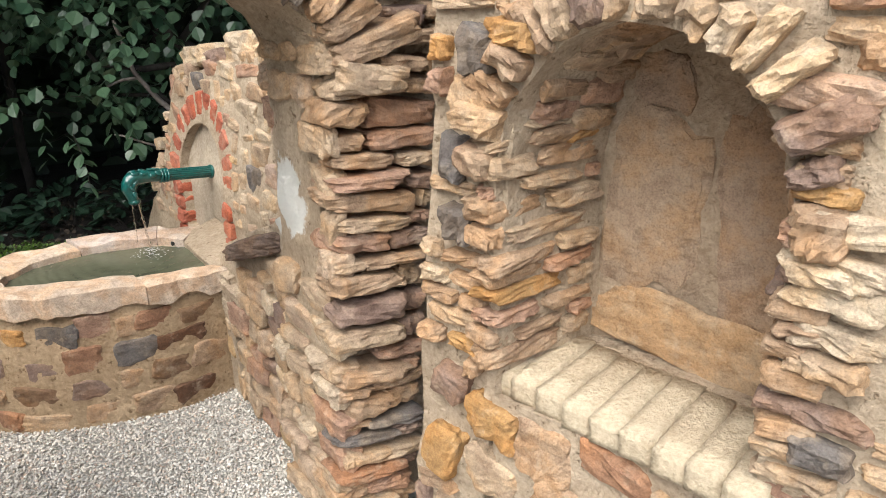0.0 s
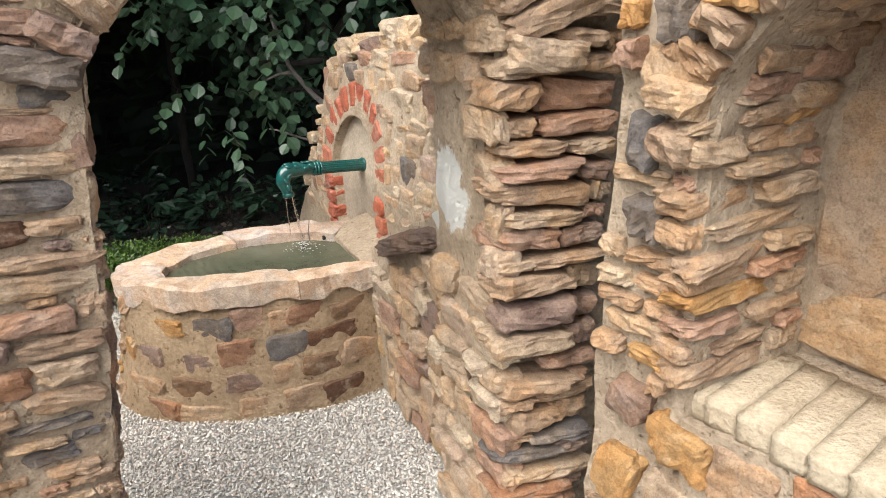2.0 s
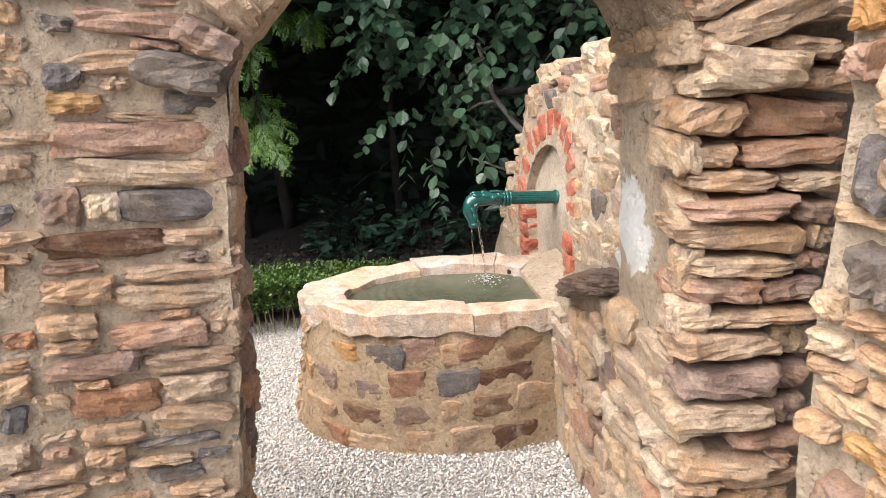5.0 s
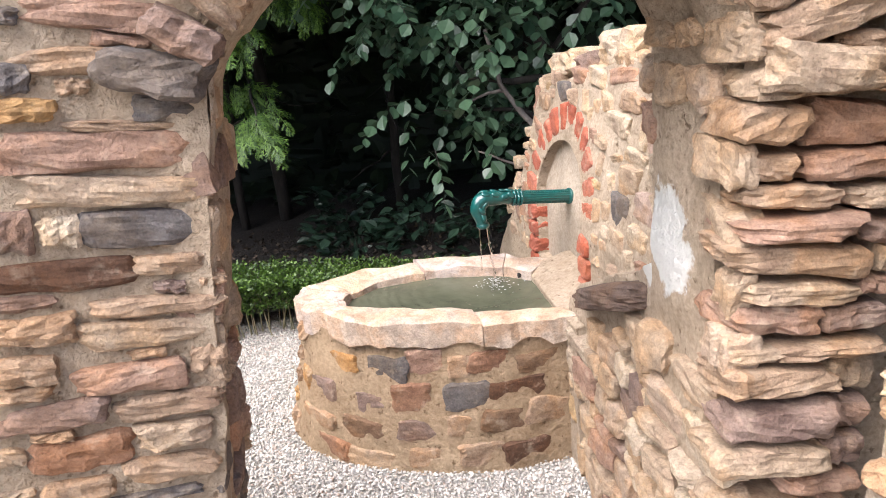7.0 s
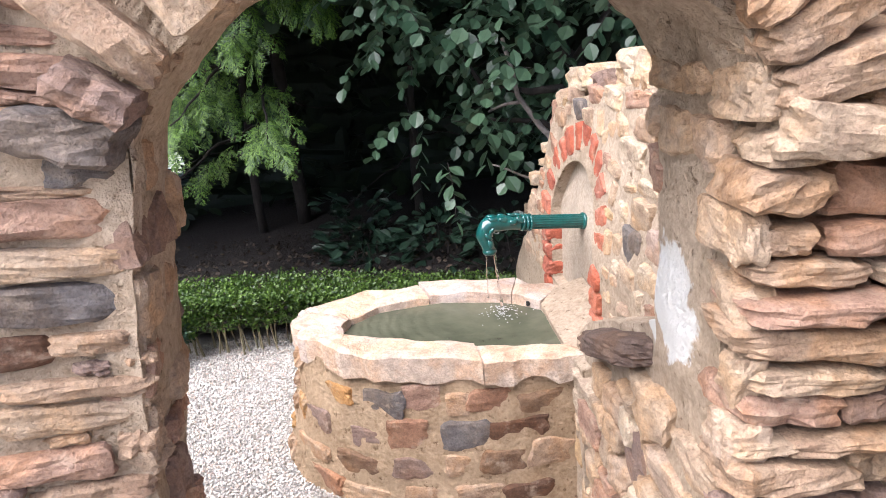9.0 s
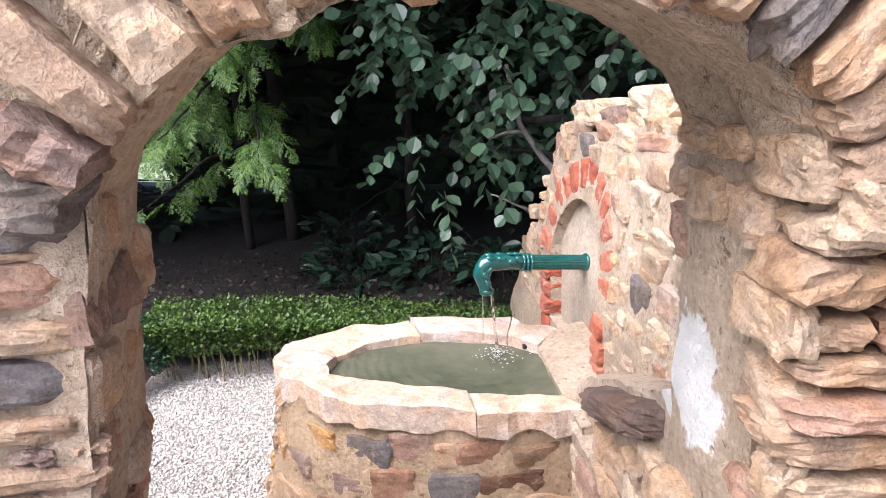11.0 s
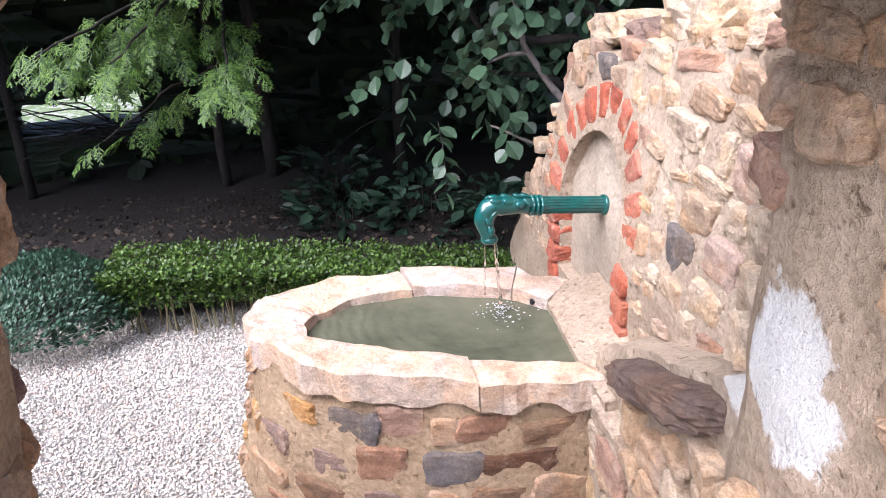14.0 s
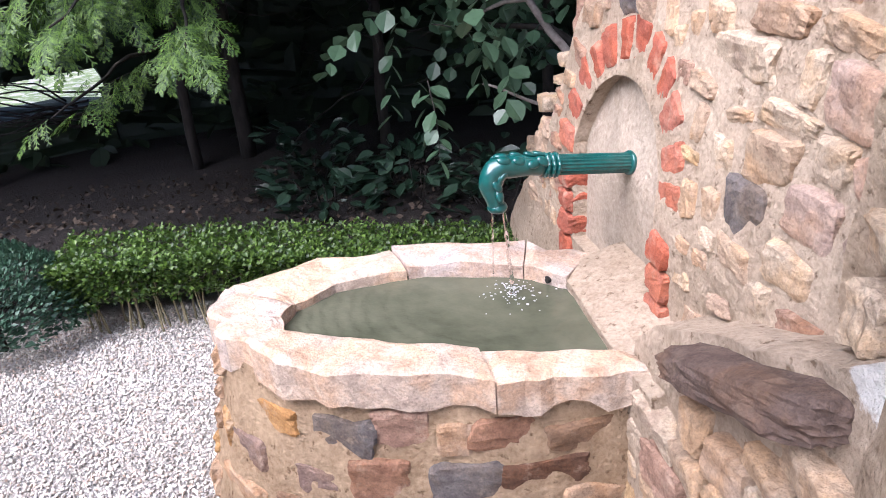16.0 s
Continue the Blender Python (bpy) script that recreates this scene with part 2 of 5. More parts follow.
def courses(parent, at, u0, u1, z0, z1, high, long, deep, material, rng, keep=lambda u, z: True, proud=(0.0, 0.022), fill=0.93, face=lambda u, z: 0.0, tip=3.0, gap=(0.001, 0.007), ragged=0.0, rows=()):
    """Rows of flat stones laid in mortar."""
    z = z0
    while z < z1:
        h = rng.uniform(*high)
        start = u0 + rng.uniform(-ragged, ragged)
        u = start - rng.uniform(0, long[0])
        while u < u1:
            w = rng.uniform(*long)
            a, b = max(u, start), min(u + w, u1)
            c, zc = (a + b) / 2, z + h / 2 + rng.uniform(-0.006, 0.006)
            if b - a > 0.035 and rng.random() < fill and keep(a + 0.01, zc) and keep(b - 0.01, zc) and all(b < o - w2 / 2 or a > o + w2 / 2 or abs(zc - y) > (h + k) / 2 - 0.006 for o, y, w2, k, _ in rows):
                hh = h * rng.uniform(0.72, 1.0)
                dd = rng.uniform(*deep)
                stone(parent, at, c, face(c, zc) - dd / 2 + rng.uniform(*proud), zc, (b - a - 0.004, dd, hh), material, rng, tip=tip)
            u += w + rng.uniform(0.002, 0.012)
        z += h + rng.uniform(*gap)


def ring(parent, at, u0, u1, spring, rise, a0, a1, thick, length, deep, face, material, rng, name="stone", fan=1.0, jitter=5.0, inset=0.004, loose=0.03):
    """Stones standing radially round an arch, from angle a0 to a1 (0: its high-u side)."""
    c, h = (u0 + u1) / 2, (u1 - u0) / 2
    a = a0
    while a < a1:
        t = rng.uniform(*thick)
        l = rng.uniform(*length)
        ca, sa = math.cos(radians(a)), math.sin(radians(a))
        r = math.hypot(h * ca, rise * sa)
        way = math.degrees(math.atan2(sa * h, ca * rise)) * fan
        wx, wz = math.cos(radians(way)), math.sin(radians(way))
        pu, pz = c + h * ca + wx * (l / 2 + inset), spring + rise * sa + wz * (l / 2 + inset)
        d = rng.uniform(*deep)
        stone(parent, at, pu, face - d / 2 + rng.uniform(0.0, loose), pz, (l, d, t), material, rng, turn=-way + rng.uniform(-jitter, jitter), name=name, tip=2)
        a += math.degrees((t + 0.006) / r)


# ---- the setting ----
def leaning(at, k, z0=1.4):
    return lambda u, d, z: at(u + k * (z - z0), d, z)


GATE = leaning(frame_map((-0.80, 1.40), (0.812, 0.584), (0.584, -0.812)), 0.13)
NICHE = frame_map((0.27, 1.516), (0.766, -0.643), (-0.643, -0.766))
CREVICE = leaning(NICHE, 0.09)
FOUNTAIN_LINE = frame_map((-0.445, 2.555), (-0.58, 0.81), (-0.81, -0.58))


def FOUNTAIN(u, d, z):
    """The fountain wall, which leans back above the trough."""
    return FOUNTAIN_LINE(u, d + 0.02 - 0.2 * max(0.0, z - 0.75), z)


LEFT = leaning(frame_map((-0.87, 1.44), (-0.62, -0.785), (0.785, -0.62)), -0.15)

def sloping(at, k, u0=0.0):
    """The same wall with courses that drop by k for each metre along it."""
    return lambda u, d, z: at(u, d, z - k * (u - u0))


def splayed(u, d, z):
    """The doorway wall, which grows thick on its right and runs on into the fountain wall."""
    w = min(1.0, max(0.0, (u - 0.28) / 0.42))
    w = w * w * (3 - 2 * w)
    deep = -d if d > -0.06 else 0.06 + (-d - 0.06) * (1 + 1.65 * w)
    swing = 0.115 - 0.09 * (z - 1.05) + 0.15 * min(1.0, max(0.0, (deep - 0.39) / 0.23)) ** 1.2
    return GATE(u + w * swing, -deep, min(z, 1.72 - 0.5 * max(0.0, deep - 0.3)))


def pier(u, d, z):
    """The face right of the doorway, whose edge stands nearly upright."""
    return GATE(u - 0.10 * (z - 1.05) * min(1.0, max(0.0, (1.12 - u) / 0.32)), d, z)


G0, G1, GS, GR = -0.03, 0.70, 1.37, 0.26
rng = random.Random(3)
bm = bmesh.new()
slab(bm, GATE, [(-0.32, 0, 1.70), (G0, 0, 1.70)], -0.05, -0.27, 0.026, 0.011)
slab(bm, splayed, arch_columns(G0, G1, GS, GR, 1.70, 20), -0.045, -0.27, 0.018, 0.022)
slab(bm, splayed, [(G1, 0, 1.70), (1.13, 0, 1.70)], -0.085, -0.30, 0.026, 0.012)
wall_gate = tagged(part("wall_gate", bm, MORTAR), "rough rubble stone wall with an open arched doorway", "wall", kind="structure")

bm = bmesh.new()
slab(bm, LEFT, [(-0.01, 0, 1.70), (3.4, 0, 1.70)], 0.0, -0.3, 0.04, 0.007)
wall_left = tagged(part("wall_left", bm, MORTAR), "tan rubble wall of thin flat stones in sandy mortar", "wall", kind="structure")

NICHE_RENDER = mortar_material("niche_render", (0.46, 0.36, 0.26), (0.33, 0.25, 0.18), 0.5, pitted=0.3)
N0, N1, NS, NR = -0.145, 0.46, 1.17, 0.35
bm = bmesh.new()
slab(bm, CREVICE, [(-0.33, 0, 1.70), (N0 + 0.04, 0, 1.70)], -0.07, -0.30)
slab(bm, NICHE, [(N0 - 0.02, 0, 1.70), (N0, 0, 1.70)], -0.06, -0.45)
slab(bm, NICHE, [(N0, 0, 0.64), (N1, 0, 0.64)], -0.045, -0.45)
slab(bm, NICHE, [(N0, 0.6, 0.688), (N1, 0.6, 0.688)], -0.12, -0.45)


def narrowing(u, d, z):
    """The niche, which narrows towards its back."""
    k = -0.20 * (d + 0.05)
    return NICHE(u + k * (0.157 - u) / 0.30, d, z - 0.7 * k * max(0.0, z - 1.1))


slab(bm, narrowing, arch_columns(N0, N1, NS, NR, 1.70, 20), -0.05, -0.45)
slab(bm, narrowing, [(N0 - 0.03, 0.6, NS + 0.02), (N0, 0.6, NS + 0.02)], -0.05, -0.45)
slab(bm, narrowing, [(N1, 0.6, NS + 0.02), (N1 + 0.03, 0.6, NS + 0.02)], -0.05, -0.45)
slab(bm, NICHE, [(N1, 0, 1.70), (2.6, 0, 1.70)], -0.05, -0.45)
wall_niche = tagged(part("wall_niche", bm, PALE_MORTAR), "pale rubble wall with a deep arched niche", "wall", kind="structure")

bm = bmesh.new()
slab(bm, NICHE, [(N0 - 0.03, 0.6, 1.7), (N1 + 0.03, 0.6, 1.7)], -0.395, -0.50, amount=0.005)
part("niche_back", bm, NICHE_RENDER, wall_niche, "brown cement render at the back of the niche")

F0, F1, FS, FR = 0.57, 1.13, 0.70, 0.275
bm = bmesh.new()
slab(bm, FOUNTAIN, [(-0.5, 0, 1.5), (-0.05, 0, 1.38), (0.30, 0, 1.30), (F0, 0, 1.255)], 0.03, -0.22, amount=0.006)
slab(bm, FOUNTAIN, [(u, b, 1.255 - 0.2 * max(0.0, u - F0)) for u, b, _ in arch_columns(F0, F1, FS, FR, 0, 20)], 0.03, -0.22, amount=0.006)
slab(bm, FOUNTAIN, [(F1, 0, 1.14), (1.22, 0, 1.13), (1.28, 0, 1.02), (1.32, 0, 0.85), (1.40, 0, 0.62), (1.70, 0, 0.44), (1.95, 0, 0.2)], 0.03, -0.22, amount=0.006)
slab(bm, FOUNTAIN, [(F0 - 0.02, 0.0, 0.46), (F1 + 0.02, 0.0, 0.46)], 0.03, -0.22, amount=0.006)
slab(bm, FOUNTAIN_LINE, [(-0.56, 0, 1.08), (-0.40, 0, 0.99), (-0.30, 0, 0.93), (-0.1, 0, 0.82), (0.1, 0, 0.735), (0.3, 0, 0.645), (0.40, 0, 0.56)], 0.15, -0.04, amount=0.012)
slab(bm, lambda u, d, z: FOUNTAIN(u, d, z + (0.165 - d) * 0.28 * min(1.0, z / 0.5)), [(0.25, 0, 0.512), (0.84, 0, 0.512)], 0.16, -0.01, amount=0.006)
wall_fountain = tagged(part("wall_fountain", bm, PALE_MORTAR), "ragged rubble wall with a brick-edged blind arch", "wall", kind="structure")

PANEL = mortar_material("render_panel", (0.50, 0.42, 0.33), (0.38, 0.32, 0.25), 0.3, pitted=0.2)
bm = bmesh.new()
slab(bm, FOUNTAIN, [(F0 - 0.02, 0.44, 1.02), (F1 + 0.02, 0.44, 1.02)], -0.012, -0.20, amount=0.004)
part("rendered_panel", bm, PANEL, wall_fountain, "smooth grey-tan cement render")

# ---- stones of the doorway wall ----
def clear_of_arch(u0, u1, spring, rise, margin):
    c, h = (u0 + u1) / 2, (u1 - u0) / 2
    return lambda u, z: ((u - c) / (h + margin)) ** 2 + (max(0.0, z - spring) / (rise + margin)) ** 2 > 1


ok = clear_of_arch(G0, G1, GS, GR, 0.15)
okj = clear_of_arch(G0, G1, GS, GR, 0.0)
# right pier: bold courses that wrap round its corner
courses(wall_gate, sloping(pier, 0.12, 0.9), 0.80, 1.12, 0.0, 1.42, (0.034, 0.074), (0.13, 0.32), (0.10, 0.16), GATE_STONE, rng, ragged=0.025, proud=(0.012, 0.044), face=lambda u, z: -0.045 - 0.3 * max(0, 0.88 - u) - 0.25 * max(0, u - 0.98), tip=4, fill=0.99)
courses(wall_gate, GATE, 0.93, 1.18, 1.42, 1.68, (0.035, 0.06), (0.12, 0.28), (0.10, 0.15), GATE_STONE, rng, proud=(0.0, 0.04), face=lambda u, z: -0.045, tip=5, keep=ok)
ring(wall_gate, splayed, G0, G1, GS, GR, -2, 100, (0.045, 0.078), (0.14, 0.25), (0.09, 0.13), 0.0, GATE_STONE, rng, fan=0.86, jitter=6)
ring(wall_gate, GATE, G0, G1, GS, GR, 100, 174, (0.045, 0.078), (0.10, 0.17), (0.09, 0.13), 0.0, GATE_STONE, rng, fan=1.03, jitter=6)
courses(wall_gate, GATE, -0.2, 0.95, 1.6, 1.68, (0.04, 0.06), (0.1, 0.25), (0.08, 0.13), GATE_STONE, rng, keep=ok)


def jamb_right(u, d, z):
    return splayed(G1 - d, -0.06 - (u - 0.03) / 2.65 if u > 0.03 else -0.03 - u, z)


def jamb_left(u, d, z):
    return GATE(G0 + d, -0.05 - u, z)


courses(wall_gate, jamb_right, 0.0, 0.60, 0.0, 1.46, (0.05, 0.12), (0.08, 0.20), (0.05, 0.09), JAMB_STONE, random.Random(41), proud=(0.012, 0.034), fill=0.85, tip=9, gap=(0.004, 0.02), keep=lambda u, z: math.hypot(u - 0.27, z - 1.0) > 0.15)
courses(wall_gate, jamb_left, 0.0, 0.24, 0.0, 1.36, (0.05, 0.10), (0.07, 0.14), (0.06, 0.09), GATE_STONE, rng, proud=(0.002, 0.020), fill=0.6, tip=12)
courses(wall_gate, jamb_left, 0.17, 0.26, 0.0, 1.30, (0.04, 0.08), (0.07, 0.10), (0.07, 0.09), PALE_STONE, rng, proud=(-0.022, 0.006), fill=0.6, tip=14)

# ---- stones of the wall beside the doorway ----
SLOPED_LEFT = sloping(LEFT, -0.15)
LEFT_ROWS = [
    (0.104, 1.506, 0.22, 0.036, PINK), (0.111, 1.449, 0.23, 0.034, TAN), (0.045, 1.391, 0.10, 0.032, SLATE), (0.245, 1.423, 0.05, 0.034, SLATE), (0.228, 1.383, 0.075, 0.027, OCHRE),
    (0.132, 1.330, 0.25, 0.046, PINK), (0.118, 1.277, 0.23, 0.036, SAND), (0.200, 1.221, 0.052, 0.038, CREAM), (0.092, 1.225, 0.155, 0.046, SLATE), (0.262, 1.224, 0.06, 0.052, PLUM),
    (0.194, 1.161, 0.18, 0.038, DEEP), (0.055, 1.169, 0.095, 0.026, TAN), (0.078, 1.109, 0.17, 0.026, TAN), (0.084, 1.066, 0.18, 0.036, SAND), (0.242, 1.085, 0.10, 0.036, TAN),
    (0.261, 1.029, 0.085, 0.034, TAN), (0.119, 1.000, 0.15, 0.040, PINK), (0.069, 0.949, 0.145, 0.032, TAN), (0.222, 0.955, 0.135, 0.034, PLUM), (0.063, 0.901, 0.105, 0.034, SAND),
    (0.191, 0.890, 0.135, 0.047, RUST), (0.066, 0.843, 0.125, 0.038, TAN)]
laid(wall_left, SLOPED_LEFT, [(u, z, w * 1.06, h * 1.2, tint) for u, z, w, h, tint in LEFT_ROWS], 0.0, 0.09, GATE_STONE, rng, proud=(0.010, 0.024))
filled(wall_left, SLOPED_LEFT, -0.02, 0.42, 0.0, 1.7, (0.04, 0.24), (0.016, 0.055), 0.09, 0.0, GATE_STONE, random.Random(5), LEFT_ROWS, 7000, gap=0.001, tip=3, proud=(0.004, 0.022))
courses(wall_left, SLOPED_LEFT, 0.42, 1.25, 0.0, 1.7, (0.032, 0.07), (0.10, 0.30), (0.07, 0.11), GATE_STONE, rng, proud=(0.006, 0.026), fill=0.96, tip=3, gap=(0.003, 0.012))

# ---- stones of the niche wall ----
okn = clear_of_arch(N0, N1, NS, NR, 0.11)
NICHE_LOW = [
    (-0.156, 0.569, 0.15, 0.105, OCHRE), (-0.324, 0.409, 0.11, 0.15, OCHRE), (-0.288, 0.628, 0.105, 0.09, PLUM), (-0.01, 0.535, 0.15, 0.15, TAN),
    (0.175, 0.580, 0.18, 0.09, RUST), (0.07, 0.42, 0.2, 0.1, TAN), (-0.16, 0.40, 0.17, 0.12, SAND), (0.33, 0.52, 0.14, 0.12, SAND)]
laid(wall_niche, NICHE, NICHE_LOW, -0.035, 0.10, PALE_STONE, rng, 8, 5, (0.0, 0.014))
NICHE_HIGH = [
    (-0.179, 1.447, 0.08, 0.09, SLATE), (-0.210, 1.336, 0.10, 0.11, SAND), (-0.268, 1.207, 0.07, 0.10, SLATE), (-0.257, 1.059, 0.08, 0.08, SLATE),
    (0.475, 1.427, 0.16, 0.062, BLUSH), (0.475, 1.359, 0.13, 0.042, SAND), (0.505, 1.270, 0.10, 0.036, OCHRE), (0.540, 1.219, 0.15, 0.056, CREAM),
    (0.535, 1.156, 0.16, 0.048, CREAM), (0.552, 1.104, 0.17, 0.058, CREAM), (0.555, 1.030, 0.15, 0.052, CREAM), (0.547, 0.974, 0.12, 0.042, SAND),
    (0.561, 0.876, 0.13, 0.044, PLUM), (0.563, 0.807, 0.11, 0.057, SLATE), (-0.095, 1.485, 0.11, 0.052, OCHRE)]
laid(wall_niche, NICHE, NICHE_HIGH, -0.035, 0.12, PALE_STONE, rng, 4, 4, (0.006, 0.03))


courses(wall_niche, CREVICE, -0.335, -0.13, 0.62, 1.68, (0.034, 0.06), (0.10, 0.2), (0.09, 0.14), PALE_STONE, rng, proud=(0.0, 0.02), face=lambda u, z: -0.05, tip=5, gap=(0.003, 0.015), keep=lambda u, z: z < 1.2 or okn(u, z), rows=NICHE_LOW + NICHE_HIGH)
courses(wall_niche, CREVICE, -0.335, -0.15, 0.0, 0.62, (0.05, 0.10), (0.08, 0.17), (0.08, 0.12), PALE_STONE, rng, proud=(0.0, 0.015), face=lambda u, z: -0.06, tip=7, rows=NICHE_LOW + NICHE_HIGH)
courses(wall_niche, NICHE, -0.12, 0.52, 0.0, 0.60, (0.06, 0.13), (0.08, 0.2), (0.08, 0.12), PALE_STONE, rng, proud=(-0.004, 0.010), face=lambda u, z: -0.045, tip=7, fill=0.8, rows=NICHE_LOW + NICHE_HIGH)
courses(wall_niche, NICHE, 0.455, 1.30, 0.0, 1.68, (0.03, 0.06), (0.10, 0.26), (0.10, 0.16), PALE_STONE, rng, proud=(0.0, 0.03), face=lambda u, z: -0.045, tip=4, keep=lambda u, z: z < 1.17 or okn(u, z), fill=0.93, rows=NICHE_LOW + NICHE_HIGH)
courses(wall_niche, NICHE, -0.2, 0.6, 1.45, 1.68, (0.05, 0.09), (0.07, 0.16), (0.08, 0.12), PALE_STONE, rng, proud=(0.0, 0.02), face=lambda u, z: -0.05, tip=9, keep=okn, fill=0.9, rows=NICHE_LOW + NICHE_HIGH)
ring(wall_niche, NICHE, N0, N1, NS, NR, -4, 184, (0.04, 0.075), (0.08, 0.14), (0.12, 0.2), -0.02, PALE_STONE, rng, jitter=9)


def niche_left(u, d, z):
    return narrowing(N0 + d, -0.04 - u, z)


def niche_right(u, d, z):
    return narrowing(N1 - d, -0.04 - u, z)


courses(wall_niche, niche_left, -0.02, 0.33, 0.72, 1.36, (0.035, 0.06), (0.14, 0.30), (0.07, 0.1), PALE_STONE, rng, proud=(0.004, 0.024), tip=4)
courses(wall_niche, niche_right, -0.02, 0.33, 0.72, 1.34, (0.035, 0.06), (0.14, 0.30), (0.07, 0.1), PALE_STONE, rng, proud=(0.004, 0.02), tip=4)
ring(wall_niche, narrowing, N0, N1, NS, NR, 10, 170, (0.04, 0.07), (0.08, 0.12), (0.14, 0.2), -0.14, PALE_STONE, rng, jitter=6, inset=-0.012)
ring(wall_niche, narrowing, N0, N1, NS, NR, 10, 170, (0.04, 0.07), (0.08, 0.12), (0.12, 0.16), -0.28, PALE_STONE, rng, jitter=6, inset=-0.012)
# broad slabs at the back of the niche
def niche_back(u, d, z):
    return NICHE(u, -0.395 + d, z)


SLAB = stone_material("slab_stone", [(0, (0.42, 0.32, 0.235)), (0.35, (0.40, 0.30, 0.225)), (0.7, (0.38, 0.31, 0.25))], 0.3, 0.3)
ORANGE_SLAB = stone_material("orange_slab", [(0, (0.50, 0.37, 0.245))], 0.3, 0.6)
for u, z, w, h, turn in ((0.055, 1.08, 0.24, 0.42, 3), (0.29, 1.06, 0.15, 0.50, -4), (0.06, 1.36, 0.14, 0.12, 4)):
    stone(wall_niche, niche_back, u, -0.004, z, (w, 0.036, h), SLAB, rng, turn, name="back_slab", tip=1, cuts=5)
stone(wall_niche, niche_back, 0.18, 0.02, 0.765, (0.48, 0.04, 0.17), ORANGE_SLAB, rng, 7, name="back_slab", tip=2, cuts=5)

# brick shelf of the niche
BRICK_PALE = mortar_material("pale_brick", (0.60, 0.51, 0.375), (0.50, 0.41, 0.295), 0.35, pitted=0.15)
shelf = tagged(new("niche_shelf"), "sill of pale bricks on edge at the foot of the niche", "sill")
shelf.location = NICHE(0.14, -0.08, 0.64)
u = N0 - 0.045
while u < N1 - 0.02:
    w = rng.uniform(0.072, 0.080)
    p, e, n, up = axes(NICHE, u + w / 2, -0.185 + 0.12 * u + rng.uniform(-0.003, 0.003), 0.667 + rng.uniform(-0.002, 0.002))
    bm = bmesh.new()
    bmesh.ops.create_cube(bm, size=1)
    bmesh.ops.scale(bm, vec=(w - 0.0035, 0.27, 0.066), verts=bm.verts)
    bmesh.ops.bevel(bm, geom=list(bm.edges), offset=0.0028, segments=2, affect="EDGES")
    bmesh.ops.subdivide_edges(bm, edges=[x for x in bm.edges if x.calc_length() > 0.03], cuts=3, use_grid_fill=True)
    rot = Matrix.Translation(p) @ Matrix((e, n, up)).transposed().to_4x4() @ pose(0, 0, 0, rng.uniform(-1, 1), rng.uniform(-1, 1), rng.uniform(-1.2, 1.2))
    for v in bm.verts:
        v.co = rot @ v.co
        v.co += rough(v.co, 0.0018, 18)
        v.co -= shelf.location
    part("brick", bm, BRICK_PALE, shelf, smooth=True)
    u += w

# ---- stones of the fountain wall ----
rng = random.Random(8)
okf = clear_of_arch(F0, F1, FS, FR, 0.10)


def fountain_top(u):
    return 1.385 - 0.16 * u - 0.9 * max(0.0, u - 1.14)


def clear_bricks(u, z):
    return z < fountain_top(u) - 0.02 and okf(u, z)


FOUNTAIN_ROWS = [
    (0.40, 1.095, 0.23, 0.075, CREAM), (0.075, 1.085, 0.12, 0.085, BLUSH), (0.188, 1.095, 0.05, 0.08, CREAM), (0.229, 0.960, 0.12, 0.080, SAND),
    (0.372, 0.930, 0.065, 0.060, CREAM), (0.263, 0.867, 0.12, 0.088, SLATE), (0.097, 0.912, 0.11, 0.082, BLUSH), (0.112, 0.825, 0.12, 0.060, CREAM),
    (0.262, 0.784, 0.10, 0.050, SAND), (0.090, 1.002, 0.08, 0.058, CREAM), (-0.005, 1.00, 0.065, 0.065, BLUSH), (0.215, 1.030, 0.14, 0.040, CREAM)]
FOUNTAIN_TOP = [
    (0.355, 1.004, 0.08, 0.028, SAND), (0.120, 1.165, 0.14, 0.048, SAND), (0.300, 1.167, 0.14, 0.056, TAN), (0.500, 1.150, 0.10, 0.056, SAND),
    (-0.045, 0.90, 0.09, 0.080, BLUSH), (0.930, 1.142, 0.12, 0.065, SLATE), (0.79, 1.205, 0.12, 0.054, PINK), (0.400, 1.235, 0.19, 0.046, PINK),
    (0.180, 1.230, 0.12, 0.060, TAN), (0.610, 1.215, 0.13, 0.059, CREAM), (1.16, 1.08, 0.12, 0.061, TAN)]
laid(wall_fountain, FOUNTAIN, [(u, z, w * 1.05, h * 1.08, tint) for u, z, w, h, tint in FOUNTAIN_ROWS + FOUNTAIN_TOP], 0.034, 0.07, FOUNTAIN_STONE, rng, 0, 7, (0.003, 0.013))
filled(wall_fountain, FOUNTAIN, -0.55, 1.5, 0.55, 1.38, (0.035, 0.14), (0.025, 0.09), 0.06, 0.034, FOUNTAIN_STONE, random.Random(12), FOUNTAIN_ROWS + FOUNTAIN_TOP, 2500, clear_bricks, 0.006, 9, (0.0, 0.012))
courses(wall_fountain, FOUNTAIN, 1.2, 1.7, 0.42, 0.60, (0.05, 0.09), (0.06, 0.12), (0.05, 0.08), FOUNTAIN_STONE, rng, proud=(-0.002, 0.012), face=lambda u, z: 0.03, tip=9, fill=0.9)
courses(wall_fountain, FOUNTAIN, -0.5, 0.36, 0.0, 0.95, (0.05, 0.11), (0.07, 0.17), (0.05, 0.08), FOUNTAIN_STONE, rng, proud=(-0.002, 0.012), face=lambda u, z: 0.16, tip=9, fill=0.85, keep=lambda u, z: z < 0.66 - 0.45 * u)
